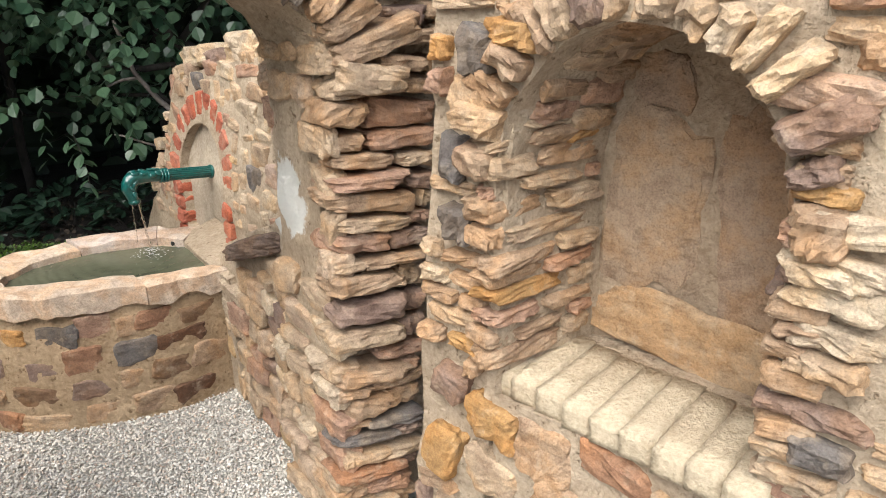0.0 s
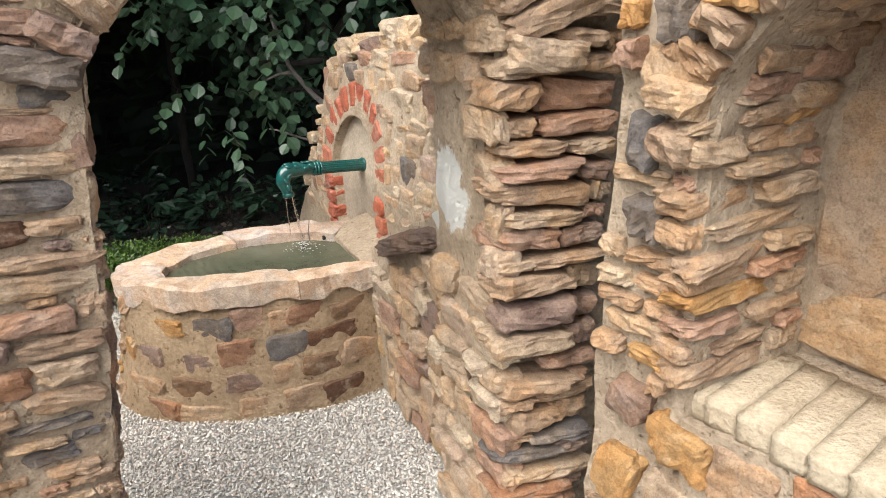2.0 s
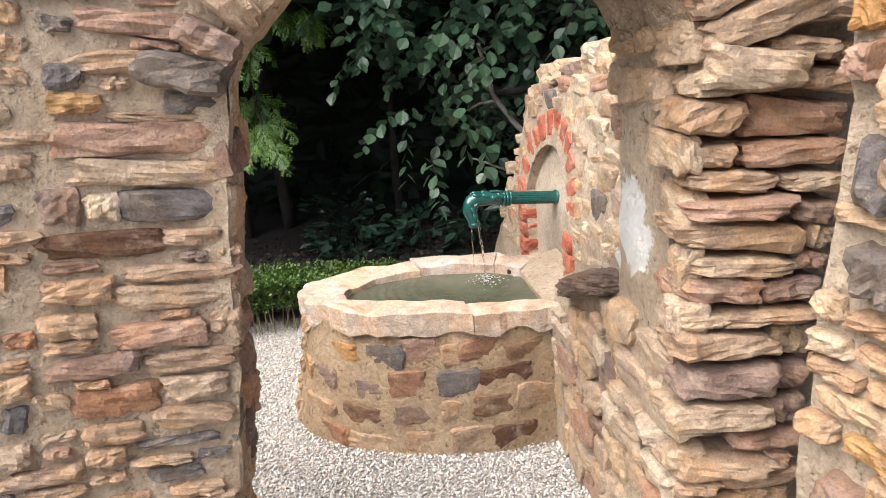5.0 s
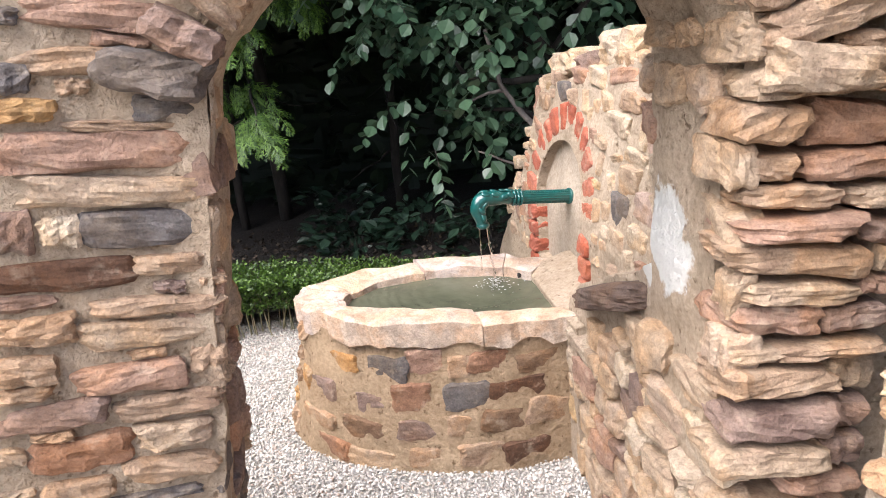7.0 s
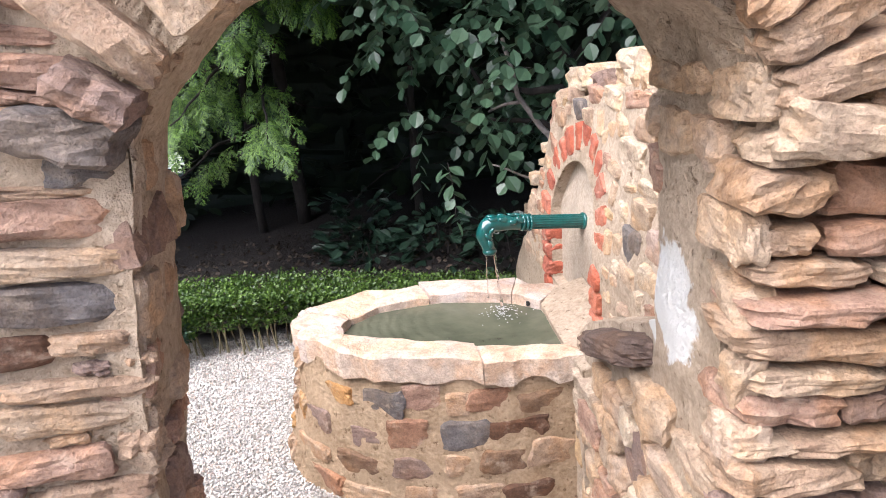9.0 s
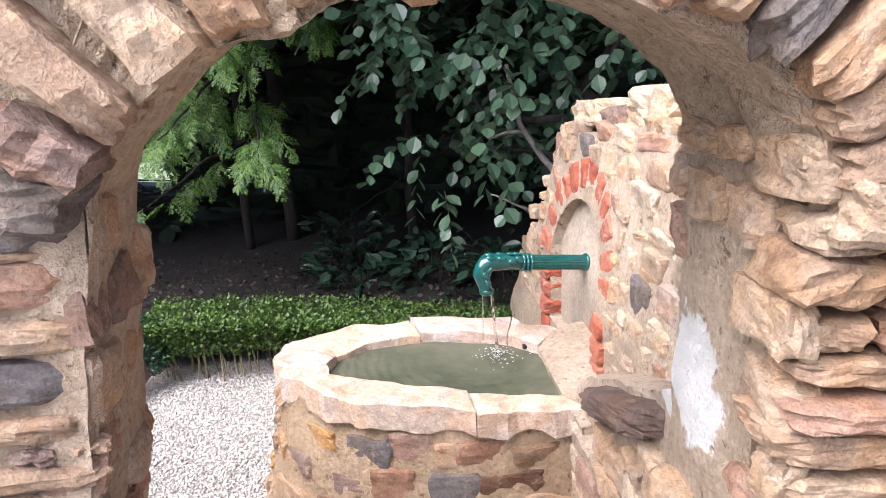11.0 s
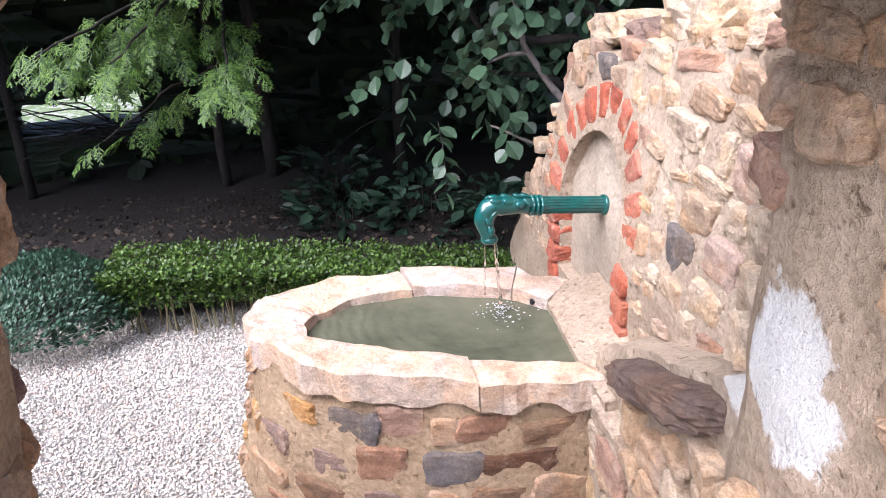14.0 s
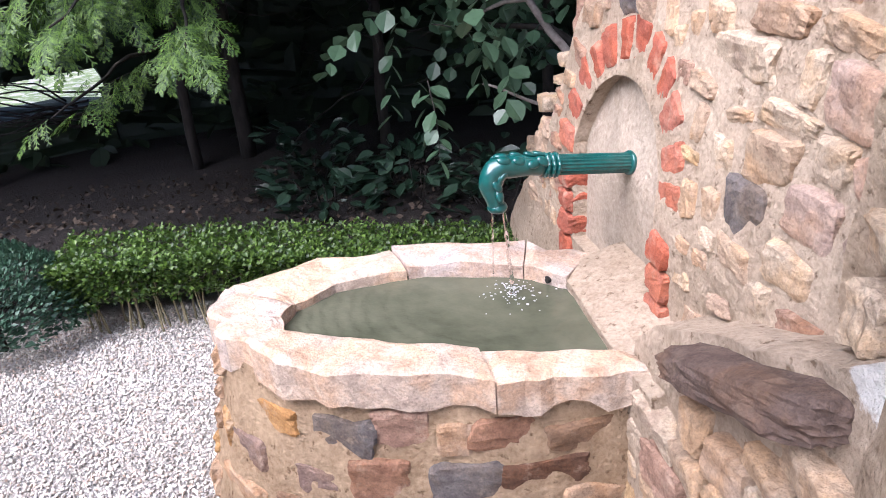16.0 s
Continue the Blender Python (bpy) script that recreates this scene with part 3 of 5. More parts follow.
for u, w, h in ((-0.12, 0.24, 0.10), (0.10, 0.2, 0.08), (0.33, 0.2, 0.10), (0.56, 0.28, 0.12), (0.80, 0.16, 0.08), (0.98, 0.22, 0.09), (1.14, 0.12, 0.09), (1.22, 0.09, 0.11), (1.28, 0.08, 0.12)):
    stone(wall_fountain, FOUNTAIN, u, -0.09, fountain_top(u) + rng.uniform(-0.015, 0.015), (w, 0.24, h), FOUNTAIN_STONE, rng, 8 + 40 * max(0, u - 1.1), name="cope_stone", tip=5)

BRICK = stone_material("red_brick", [(0, (0.46, 0.15, 0.10)), (0.4, (0.42, 0.13, 0.085)), (0.75, (0.50, 0.20, 0.14))], 0.4)
for side in (F0, F1):
    out = -1 if side == F0 else 1
    for k in range(4):
        z = (0.42 if side == F1 else 0.535) + 0.072 * k
        if z > FS:
            continue
        stone(wall_fountain, FOUNTAIN, side + out * 0.045, 0.004, z, (rng.uniform(0.088, 0.10), 0.09, rng.uniform(0.062, 0.069)), BRICK, rng, name="brick", tip=4)
ring(wall_fountain, FOUNTAIN, F0, F1, FS + 0.02, FR, 6, 174, (0.060, 0.070), (0.10, 0.115), (0.08, 0.09), 0.034, BRICK, rng, name="brick", jitter=3, loose=0.012)

# the rough dark ledge stone that juts from the wall
ledge = tagged(new("ledge_stone", rock_mesh("ledge_stone", 44, 10, 4.0, 0.2)), "big dark brown flat rock jutting from the wall", "stone")
ledge.data.materials.append(DARK_STONE)
ledge.matrix_world = Matrix.Translation((-0.560, 2.465, 0.722)) @ pose(0, 0, 0, 0, -22, -55) @ Matrix.Diagonal((0.45, 0.15, 0.07, 1))
# ---- the trough ----
RIM_OUT = [(-0.73, 2.755), (-0.90, 2.655), (-1.04, 2.585), (-1.28, 2.505), (-1.48, 2.485), (-1.65, 2.52), (-1.765, 2.595), (-1.80, 2.75), (-1.71, 2.95), (-1.50, 3.11), (-1.22, 3.21), (-1.02, 3.20)]
RIM_IN = [(-0.83, 2.80), (-0.97, 2.745), (-1.12, 2.685), (-1.33, 2.635), (-1.46, 2.615), (-1.545, 2.615), (-1.59, 2.66), (-1.607, 2.735), (-1.567, 2.867), (-1.40, 3.01), (-1.17, 3.085), (-1.035, 3.065)]
FOOT = [(-0.79, 2.74), (-0.93, 2.62), (-1.06, 2.545), (-1.32, 2.465), (-1.53, 2.445), (-1.69, 2.47), (-1.85, 2.585), (-1.91, 2.77), (-1.80, 3.02), (-1.55, 3.18), (-1.22, 3.26), (-1.02, 3.22)]


def along(poly, s):
    """The point at s (0 to 1) along a line of points."""
    x = s * (len(poly) - 1)
    i = min(int(x), len(poly) - 2)
    p, q = Vector(poly[i]), Vector(poly[i + 1])
    return p + (q - p) * (x - i)


TURN_LONG = 2.35


def trough_at(u, d, z):
    """(distance round the trough, out from its face, height)."""
    s = min(1.0, max(0.0, u / TURN_LONG))
    a, b, inner = along(FOOT, s), along(RIM_OUT, s), along(RIM_IN, s)
    out = (b - inner).normalized()
    k = min(1.0, z / 0.5)
    p = a + (b - out * 0.03 - a) * k + out * d
    return Vector((p.x, p.y, z))


rng = random.Random(21)
trough = tagged(new("water_trough"), "half-round stone water trough with rough slab rim, full of water", "trough")
trough.location = (-1.3, 2.8, 0)


def under(ob, thing):
    """Parents ob to thing, keeping its place."""
    ob.parent = thing
    ob.matrix_parent_inverse = Matrix.Translation(thing.location).inverted()
    return ob


bm = bmesh.new()
slab(bm, trough_at, [(0.0, -0.02, 0.49), (TURN_LONG, -0.02, 0.49)], 0.0, -0.10, 0.03, 0.006)
body = under(part("body", bm, BROWN_MORTAR), trough)
TROUGH_ROWS = [
    [(0.89, 0.37, 0.12, 0.066, OCHRE), (0.687, 0.361, 0.145, 0.094, SLATE), (0.567, 0.393, 0.12, 0.09, PINK), (0.460, 0.372, 0.093, 0.08, TAN), (0.341, 0.385, 0.16, 0.08, RUST), (0.13, 0.375, 0.17, 0.074, BROWN)],
    [(1.16, 0.26, 0.08, 0.10, OCHRE), (1.01, 0.255, 0.12, 0.105, PLUM), (0.755, 0.234, 0.10, 0.077, PLUM), (0.602, 0.264, 0.133, 0.107, RUST), (0.446, 0.272, 0.15, 0.105, SLATE), (0.235, 0.285, 0.18, 0.074, DEEP), (0.10, 0.20, 0.15, 0.10, TAN)],
    [(1.04, 0.145, 0.16, 0.08, TAN), (0.785, 0.137, 0.17, 0.085, BROWN), (0.583, 0.150, 0.149, 0.077, PLUM), (0.460, 0.168, 0.10, 0.085, TAN), (0.289, 0.183, 0.15, 0.083, BROWN)],
    [(0.945, 0.052, 0.17, 0.085, RUST), (0.75, 0.036, 0.17, 0.07, SAND), (0.555, 0.052, 0.137, 0.085, TAN), (0.393, 0.068, 0.15, 0.084, TAN), (0.175, 0.062, 0.17, 0.09, DEEP)]]
for row in TROUGH_ROWS:
    for u, z, w, h, tint in row:
        under(stone(None, trough_at, u, -0.026 + rng.uniform(0, 0.004), z, (w * 1.06, 0.056, h), TROUGH_STONE, rng, tip=4, tint=tint), trough)
z = 0.01
while z < 0.44:
    h = rng.uniform(0.065, 0.10)
    u = 1.22 + rng.uniform(0.0, 0.05)
    while u < TURN_LONG - 0.04:
        w = rng.uniform(0.09, 0.18)
        under(stone(None, trough_at, u + w / 2, -0.036 + rng.uniform(0, 0.004), z + h / 2, (w, 0.056, h * rng.uniform(0.75, 1.0)), TROUGH_STONE, rng, tip=5), trough)
        u += w + rng.uniform(0.015, 0.05)
    z += h + rng.uniform(0.012, 0.03)

cuts = [0.0, 0.17, 0.455, 0.62, 0.80, 0.92, 1.0]
for s0, s1 in zip(cuts, cuts[1:]):
    bm = bmesh.new()
    nu, nv = max(6, round((s1 - s0) * 60)), 6
    top, lift = {}, rng.uniform(-0.006, 0.008)
    for i in range(nu + 1):
        s = s0 + 0.001 + (s1 - s0 - 0.002) * i / nu
        o, n_ = along(RIM_OUT, s), along(RIM_IN, s)
        way = (o - n_).normalized()
        ragged = 0.034 * noise.noise(Vector((s * 26, 1.7, 0))) + 0.012 * noise.noise(Vector((s * 70, 4.1, 0)))
        for j in range(nv + 1):
            k = j / nv
            p = n_ + (o - n_) * k + way * (ragged * k * k + 0.008 * noise.noise(Vector((s * 40, 9, 2))) * (1 - k))
            edge = min(j, nv - j, i, nu - i)
            drop = 0.008 if edge == 0 else 0.0
            zt = 0.532 + lift + 0.013 * noise.noise(Vector((p.x * 9, p.y * 9, 1))) - drop
            zb = 0.462 + 0.034 * noise.noise(Vector((p.x * 14, p.y * 14, 7))) - 0.012 * k
            top[i, j] = bm.verts.new((p.x, p.y, zt)), bm.verts.new((p.x, p.y, zb))
    for i in range(nu):
        for j in range(nv):
            q = [(i, j), (i, j + 1), (i + 1, j + 1), (i + 1, j)]
            bm.faces.new([top[c][0] for c in q])
            bm.faces.new([top[c][1] for c in reversed(q)])
    loop = [(i, 0) for i in range(nu)] + [(nu, j) for j in range(nv)] + [(i, nv) for i in range(nu, 0, -1)] + [(0, j) for j in range(nv, 0, -1)]
    for a, b in zip(loop, loop[1:] + loop[:1]):
        mid = [bm.verts.new((top[c][0].co + top[c][1].co) / 2 + Vector((0, 0, 0))) for c in (a, b)]
        bm.faces.new((top[a][0], top[b][0], mid[1], mid[0]))
        bm.faces.new((mid[0], mid[1], top[b][1], top[a][1]))
    bmesh.ops.remove_doubles(bm, verts=bm.verts, dist=0.0002)
    bmesh.ops.recalc_face_normals(bm, faces=bm.faces)
    under(part("rim_stone", bm, RIM_STONE, None, "weathered pale slab"), trough)

# inner sides, floor, water
WET = mortar_material("wet_cement", (0.15, 0.14, 0.10), (0.08, 0.075, 0.05), 0.4)
bm = bmesh.new()
ring_pts = [Vector((*along(RIM_IN, i / 60), 0)) for i in range(61)]
mid = sum(ring_pts, Vector()) / 61
hi = [bm.verts.new((p.x + (p.x - mid.x) * 0.02, p.y + (p.y - mid.y) * 0.02, 0.5)) for p in ring_pts]
lo = [bm.verts.new((p.x + (p.x - mid.x) * 0.02, p.y + (p.y - mid.y) * 0.02, 0.2)) for p in ring_pts]
for i in range(61):
    bm.faces.new((hi[i], hi[(i + 1) % 61], lo[(i + 1) % 61], lo[i]))
bm.faces.new(lo)
under(part("basin", bm, WET, None, "dark wet cement lining"), trough)

m, nt, b = shader("water")
b.inputs["Base Color"].default_value = (0.13, 0.145, 0.095, 1)
b.inputs["Roughness"].default_value = 0.06
b.inputs["IOR"].default_value = 1.33
b.inputs["Specular IOR Level"].default_value = 0.5
vec = place(nt)
fall = Vector((-1.205, 2.965, 0))
mp = nt.nodes.new("ShaderNodeMapping")
mp.inputs["Location"].default_value = (-fall.x, -fall.y, 0)
nt.links.new(vec, mp.inputs[0])
wave = tex(nt, mp.outputs[0], 16, 2, 0.5, "ShaderNodeTexWave")
wave.wave_type, wave.rings_direction = "RINGS", "SPHERICAL"
wave.inputs["Distortion"].default_value = 3.0
murk = tex(nt, vec, 6, 5)
colour = ramp(nt, murk.outputs[0], [(0.3, (0.055, 0.06, 0.038)), (0.7, (0.11, 0.112, 0.075))])
nt.links.new(colour.outputs[0], b.inputs["Base Color"])
bump(nt, b, [(wave.outputs[0], 0.004, 0.35), (tex(nt, vec, 34, 3).outputs[0], 0.004, 0.5)])
WATER = m
bm = bmesh.new()
bm.faces.new([bm.verts.new((p.x + (p.x - mid.x) * 0.03, p.y + (p.y - mid.y) * 0.03, 0.492)) for p in ring_pts])
tagged(part("water", bm, WATER), "still murky green water filling the trough", "water", kind="structure")

m, nt, b = shader("clear_water")
b.inputs["Transmission Weight"].default_value = 1.0
b.inputs["Roughness"].default_value = 0.03
b.inputs["IOR"].default_value = 1.33
CLEAR = m


def tube(bm, path, radius, sides=10, flute=0.0, flutes=12, close=True):
    """Lofts rings of radius(i) along a path of points."""
    rings = []
    side = None
    for i, p in enumerate(path):
        d = (path[min(i + 1, len(path) - 1)] - path[max(i - 1, 0)]).normalized()
        if side is None:
            side = d.orthogonal().normalized()
        side = (side - d * side.dot(d)).normalized()
        other = d.cross(side)
        r = radius(i / (len(path) - 1))
        rings.append([bm.verts.new(p + (side * math.cos(a) + other * math.sin(a)) * r * (1 + flute * math.cos(a * flutes))) for a in (2 * math.pi * k / sides for k in range(sides))])
    for a, b in zip(rings, rings[1:]):
        for k in range(sides):
            bm.faces.new((a[k], a[(k + 1) % sides], b[(k + 1) % sides], b[k]))
    if close:
        bm.faces.new(rings[0][::-1])
        bm.faces.new(rings[-1])
    return rings


# ---- the spout ----
m, nt, b = shader("green_paint")
vec = place(nt)
n1 = tex(nt, vec, 40, 5)
nt.links.new(ramp(nt, n1.outputs[0], [(0.3, (0.003, 0.045, 0.040)), (0.65, (0.006, 0.085, 0.076)), (0.8, (0.02, 0.12, 0.105))]).outputs[0], b.inputs["Base Color"])
b.inputs["Roughness"].default_value = 0.28
b.inputs["Coat Weight"].default_value = 0.4
bump(nt, b, [(n1.outputs[0], 0.002, 0.4)])
GREEN = m
spout = tagged(new("water_spout"), "green painted cast-iron water spout, curved and fluted", "spout")
root = Vector((-0.925, 3.225, 0.775))
spout.location = root
away = Vector((-0.70, -0.714, 0.14)).normalized()


def on_spout(d, z=0.0):
    return root + away * (0.95 * d - 0.02) + Vector((0, 0, z))


bm = bmesh.new()
tube(bm, [on_spout(0.24 * i / 12) for i in range(13)], lambda t: 0.0235, 72, 0.05, 18)
under(part("fluted_pipe", bm, GREEN, None), spout)
bm = bmesh.new()
tube(bm, [on_spout(0.022 + 0.016 * i / 6) for i in range(7)], lambda t: 0.0235 + 0.0065 * math.sin(math.pi * t) ** 0.5, 40)
under(part("wall_collar", bm, GREEN, None), spout)
bm = bmesh.new()
for k in range(3):
    tube(bm, [on_spout(0.232 + 0.014 * k + 0.012 * i / 6) for i in range(7)], lambda t: 0.0225 + 0.007 * math.sin(math.pi * t) ** 0.6, 48, 0.03, 16)
under(part("ring_moulding", bm, GREEN, None), spout)
bend = [on_spout(0.27 + 0.10 * i / 8) for i in range(8)]
bend += [on_spout(0.37 + 0.045 * math.sin(a), -0.045 + 0.045 * math.cos(a)) for a in (math.pi / 2 * i / 9 for i in range(10))]
bend += [on_spout(0.415 - 0.004 * i, -0.045 - 0.011 * i) for i in range(1, 6)]
bm = bmesh.new()
tube(bm, bend, lambda t: 0.0225 + 0.006 * math.sin(math.pi * min(1, t * 1.15)) - 0.003 * t, 40)
for v in bm.verts:
    v.co += 0.0028 * noise.noise_vector(v.co * 45)
elbow = under(part("elbow", bm, GREEN, None, smooth=True), spout)
# raised leaves wrapped over the bend
for k in range(22):
    t = (k // 3) / 8 + 0.06
    i = min(int(t * (len(bend) - 2)), len(bend) - 2)
    d = (bend[i + 1] - bend[i]).normalized()
    s = d.cross(away.cross(Vector((0, 0, 1)))).normalized()
    if s.z < 0 and i < 10:
        s = -s
    side = away.cross(Vector((0, 0, 1))).normalized()
    a = radians((-55, 0, 55)[k % 3] + rng.uniform(-14, 14))
    n_ = s * math.cos(a) + side * math.sin(a)
    bm = bmesh.new()
    bmesh.ops.create_icosphere(bm, subdivisions=2, radius=1)
    c = n_.cross(d).normalized()
    rot = Matrix((d, c, n_)).transposed().to_4x4()
    mat = Matrix.Translation(bend[i] + n_ * 0.0262) @ rot @ pose(0, 0, 0, 0, -12, rng.uniform(-25, 25)) @ Matrix.Diagonal((0.018, 0.011, 0.0062, 1))
    bmesh.ops.transform(bm, matrix=mat, verts=bm.verts)
    part("ornament_leaf", bm, GREEN, elbow, smooth=True)
bm = bmesh.new()
tip = bend[-1]
tube(bm, [tip + Vector((0, 0, 0.012 - 0.004 * i)) for i in range(6)], lambda t: 0.019 + 0.005 * math.sin(math.pi * t), 32)
under(part("mouth", bm, GREEN, None, smooth=True), spout)

jet = tagged(new("falling_water"), "thin clear streams of water falling from the spout", "water")
jet.location = tip
for dx, start, thick, end in ((0.016, 0.0, 0.0058, 0.492), (-0.012, 0.0, 0.0028, 0.56)):
    bm = bmesh.new()
    pts = []
    for i in range(40):
        t = i / 39
        z = tip.z + (end - tip.z) * t
        p = tip - away * (dx + 0.016 * t * (1 if dx > 0 else -0.3)) + Vector((0.0025 * noise.noise(Vector((z * 30, dx * 90, 0))), 0.0025 * noise.noise(Vector((z * 30, 5, dx))), 0))
        pts.append(Vector((p.x, p.y, z)))
    tube(bm, pts, lambda t: thick * (0.75 + 0.6 * noise.noise(Vector((t * 14, dx * 50, 3)))), 10)
    under(part("stream", bm, CLEAR, None, smooth=True), jet)
foot = pts_end = Vector((tip.x - away.x * 0.032, tip.y - away.y * 0.032, 0.492))
SPLASH, nt, b = shader("splash")
b.inputs["Base Color"].default_value = (0.8, 0.82, 0.8, 1)
b.inputs["Roughness"].default_value = 0.2
b.inputs["Transmission Weight"].default_value = 0.5
bm = bmesh.new()
for k in range(130):
    a, r = rng.uniform(0, 6.28), abs(rng.gauss(0, 0.045))
    lift = 0.03 * rng.random() ** 2 * math.exp(-r * 20)
    s = rng.uniform(0.0007, 0.0022)
    mat = Matrix.Translation(foot + Vector((math.cos(a) * r, math.sin(a) * r, lift))) @ Matrix.Diagonal((s * rng.uniform(1, 2.4), s * rng.uniform(1, 2), s * 0.7, 1))
    bmesh.ops.create_icosphere(bm, subdivisions=1, radius=1, matrix=mat)
tagged(under(part("splash", bm, SPLASH, None, smooth=True), jet), kind="stuff")

bm = bmesh.new()
dp = Vector((-1.085, 3.075, 0.506))
tube(bm, [dp + Vector((0.05, 0.06, 0)) * (0.3 - 0.1 * i) for i in range(4)], lambda t: 0.009, 16, close=False)
BLACK, nt, b = shader("hole_black")
b.inputs["Base Color"].default_value = (0.012, 0.012, 0.012, 1)
b.inputs["Roughness"].default_value = 0.5
# black cap: the dark inside the drain hole, put on as colour
tube(bm, [dp + Vector((0.0, 0.0, 0)), dp + Vector((-0.004, -0.005, 0))], lambda t: 0.0095, 16)
under(part("drain_hole", bm, BLACK, None, "small black-capped tube standing for a dark drain hole"), trough)

# ---- ground ----
m, nt, b = shader("gravel_bed")
vec = place(nt)
vor = tex(nt, vec, 75, kind="ShaderNodeTexVoronoi")
n1 = tex(nt, vec, 3, 4)
colour = ramp(nt, vor.outputs["Color"], [(0.1, (0.30, 0.27, 0.23)), (0.5, (0.46, 0.42, 0.37)), (0.9, (0.58, 0.55, 0.5))]).outputs[0]
grass = ramp(nt, tex(nt, vec, 9, 6).outputs[0], [(0.35, (0.16, 0.26, 0.08)), (0.5, (0.3, 0.38, 0.18)), (0.6, (0.62, 0.6, 0.54))]).outputs[0]
geo = nt.nodes.new("ShaderNodeSeparateXYZ")
nt.links.new(vec, geo.inputs[0])
far = nt.nodes.new("ShaderNodeMath")
far.operation, far.inputs[1].default_value = "LESS_THAN", -5.2
nt.links.new(geo.outputs[0], far.inputs[0])
nt.links.new(mix(nt, far.outputs[0], colour, grass), b.inputs["Base Color"])
b.inputs["Roughness"].default_value = 0.9
bump(nt, b, [(vor.outputs["Distance"], 0.02, 1.0)])
bm = bmesh.new()
bmesh.ops.create_grid(bm, x_segments=8, y_segments=8, size=300)
ground = tagged(part("ground", bm, m), "pale crushed gravel ground running out to lawn", "ground", kind="structure")

PEBBLE, nt, b = shader("pebble")
geo = nt.nodes.new("ShaderNodeNewGeometry")
c = ramp(nt, geo.outputs["Random Per Island"], [(0.0, (0.30, 0.27, 0.24)), (0.15, (0.50, 0.46, 0.40)), (0.5, (0.62, 0.58, 0.52)), (0.8, (0.70, 0.67, 0.62)), (0.95, (0.52, 0.42, 0.34))]).outputs[0]
nt.links.new(mix(nt, 0.5, c, ramp(nt, tex(nt, place(nt), 160, 4).outputs[0], [(0.3, (0.7, 0.68, 0.66)), (0.7, (1.1, 1.1, 1.1))]).outputs[0], "MULTIPLY"), b.inputs["Base Color"])
b.inputs["Roughness"].default_value = 0.8


def lumps(name, material, points, size, flat=0.6, seed=1):
    """Many small stones in one mesh."""
    r = np.random.RandomState(seed)
    g = (1 + 5 ** 0.5) / 2
    base = np.array([(-1, g, 0), (1, g, 0), (-1, -g, 0), (1, -g, 0), (0, -1, g), (0, 1, g), (0, -1, -g), (0, 1, -g), (g, 0, -1), (g, 0, 1), (-g, 0, -1), (-g, 0, 1)], float) / 1.9
    tri = np.array([(0, 11, 5), (0, 5, 1), (0, 1, 7), (0, 7, 10), (0, 10, 11), (1, 5, 9), (5, 11, 4), (11, 10, 2), (10, 7, 6), (7, 1, 8), (3, 9, 4), (3, 4, 2), (3, 2, 6), (3, 6, 8), (3, 8, 9), (4, 9, 5), (2, 4, 11), (6, 2, 10), (8, 6, 7), (9, 8, 1)])
    n = len(points)
    q = r.normal(size=(n, 4))
    q[:, 1:3] *= 0.5
    q /= np.linalg.norm(q, axis=1)[:, None]
    w, x, y, z = q.T
    R = np.stack([1 - 2 * (y * y + z * z), 2 * (x * y - z * w), 2 * (x * z + y * w), 2 * (x * y + z * w), 1 - 2 * (x * x + z * z), 2 * (y * z - x * w), 2 * (x * z - y * w), 2 * (y * z + x * w), 1 - 2 * (x * x + y * y)], 1).reshape(n, 3, 3)
    s = r.uniform(size[0], size[1], (n, 1)) * np.stack([r.uniform(0.85, 1.2, n), r.uniform(0.75, 1.05, n), flat * r.uniform(0.7, 1.1, n)], 1)
    v = base[None] * (1 + r.uniform(-0.28, 0.28, (n, 12, 1)))
    v = np.einsum("nij,nkj->nki", R, v * s[:, None, :] * 0.5) + points[:, None, :]
    me = bpy.data.meshes.new(name)
    faces = (tri[None] + 12 * np.arange(n)[:, None, None]).reshape(-1, 3)
    me.from_pydata(v.reshape(-1, 3).tolist(), [], faces.tolist())
    me.materials.append(material)
    return new(name, me)


r = np.random.RandomState(4)
xs, ys = np.meshgrid(np.arange(-4.1, 0.1, 0.0098), np.arange(1.45, 3.6, 0.0098))
pts = np.stack([xs.ravel(), ys.ravel()], 1) + r.uniform(-0.006, 0.006, (xs.size, 2))
gx, gy = pts[:, 0] + 0.80, pts[:, 1] - 1.40
gn = gx * 0.584 - gy * 0.812
hedge_side = (pts[:, 0] + 2.5) * 0.584 - (pts[:, 1] - 3.3) * 0.812
fs = -(pts[:, 0] + 0.445) * 0.81 - (pts[:, 1] - 2.555) * 0.58
foot_c = np.array([-1.36, 2.83])
in_trough = (((pts - foot_c) / np.array([0.46, 0.32])) ** 2).sum(1) < 1
keep = (gn < 0.15) & (hedge_side > -0.12) & (fs > 0.12) & ~in_trough & (pts[:, 0] * 0.3 + pts[:, 1] > 0.85)
pts = pts[keep]
p3 = np.concatenate([pts, r.uniform(0.0, 0.008, (len(pts), 1))], 1)
tagged(lumps("gravel", PEBBLE, p3, (0.0068, 0.0142)), "loose cream-white gravel chippings on the ground", "gravel", kind="stuff")
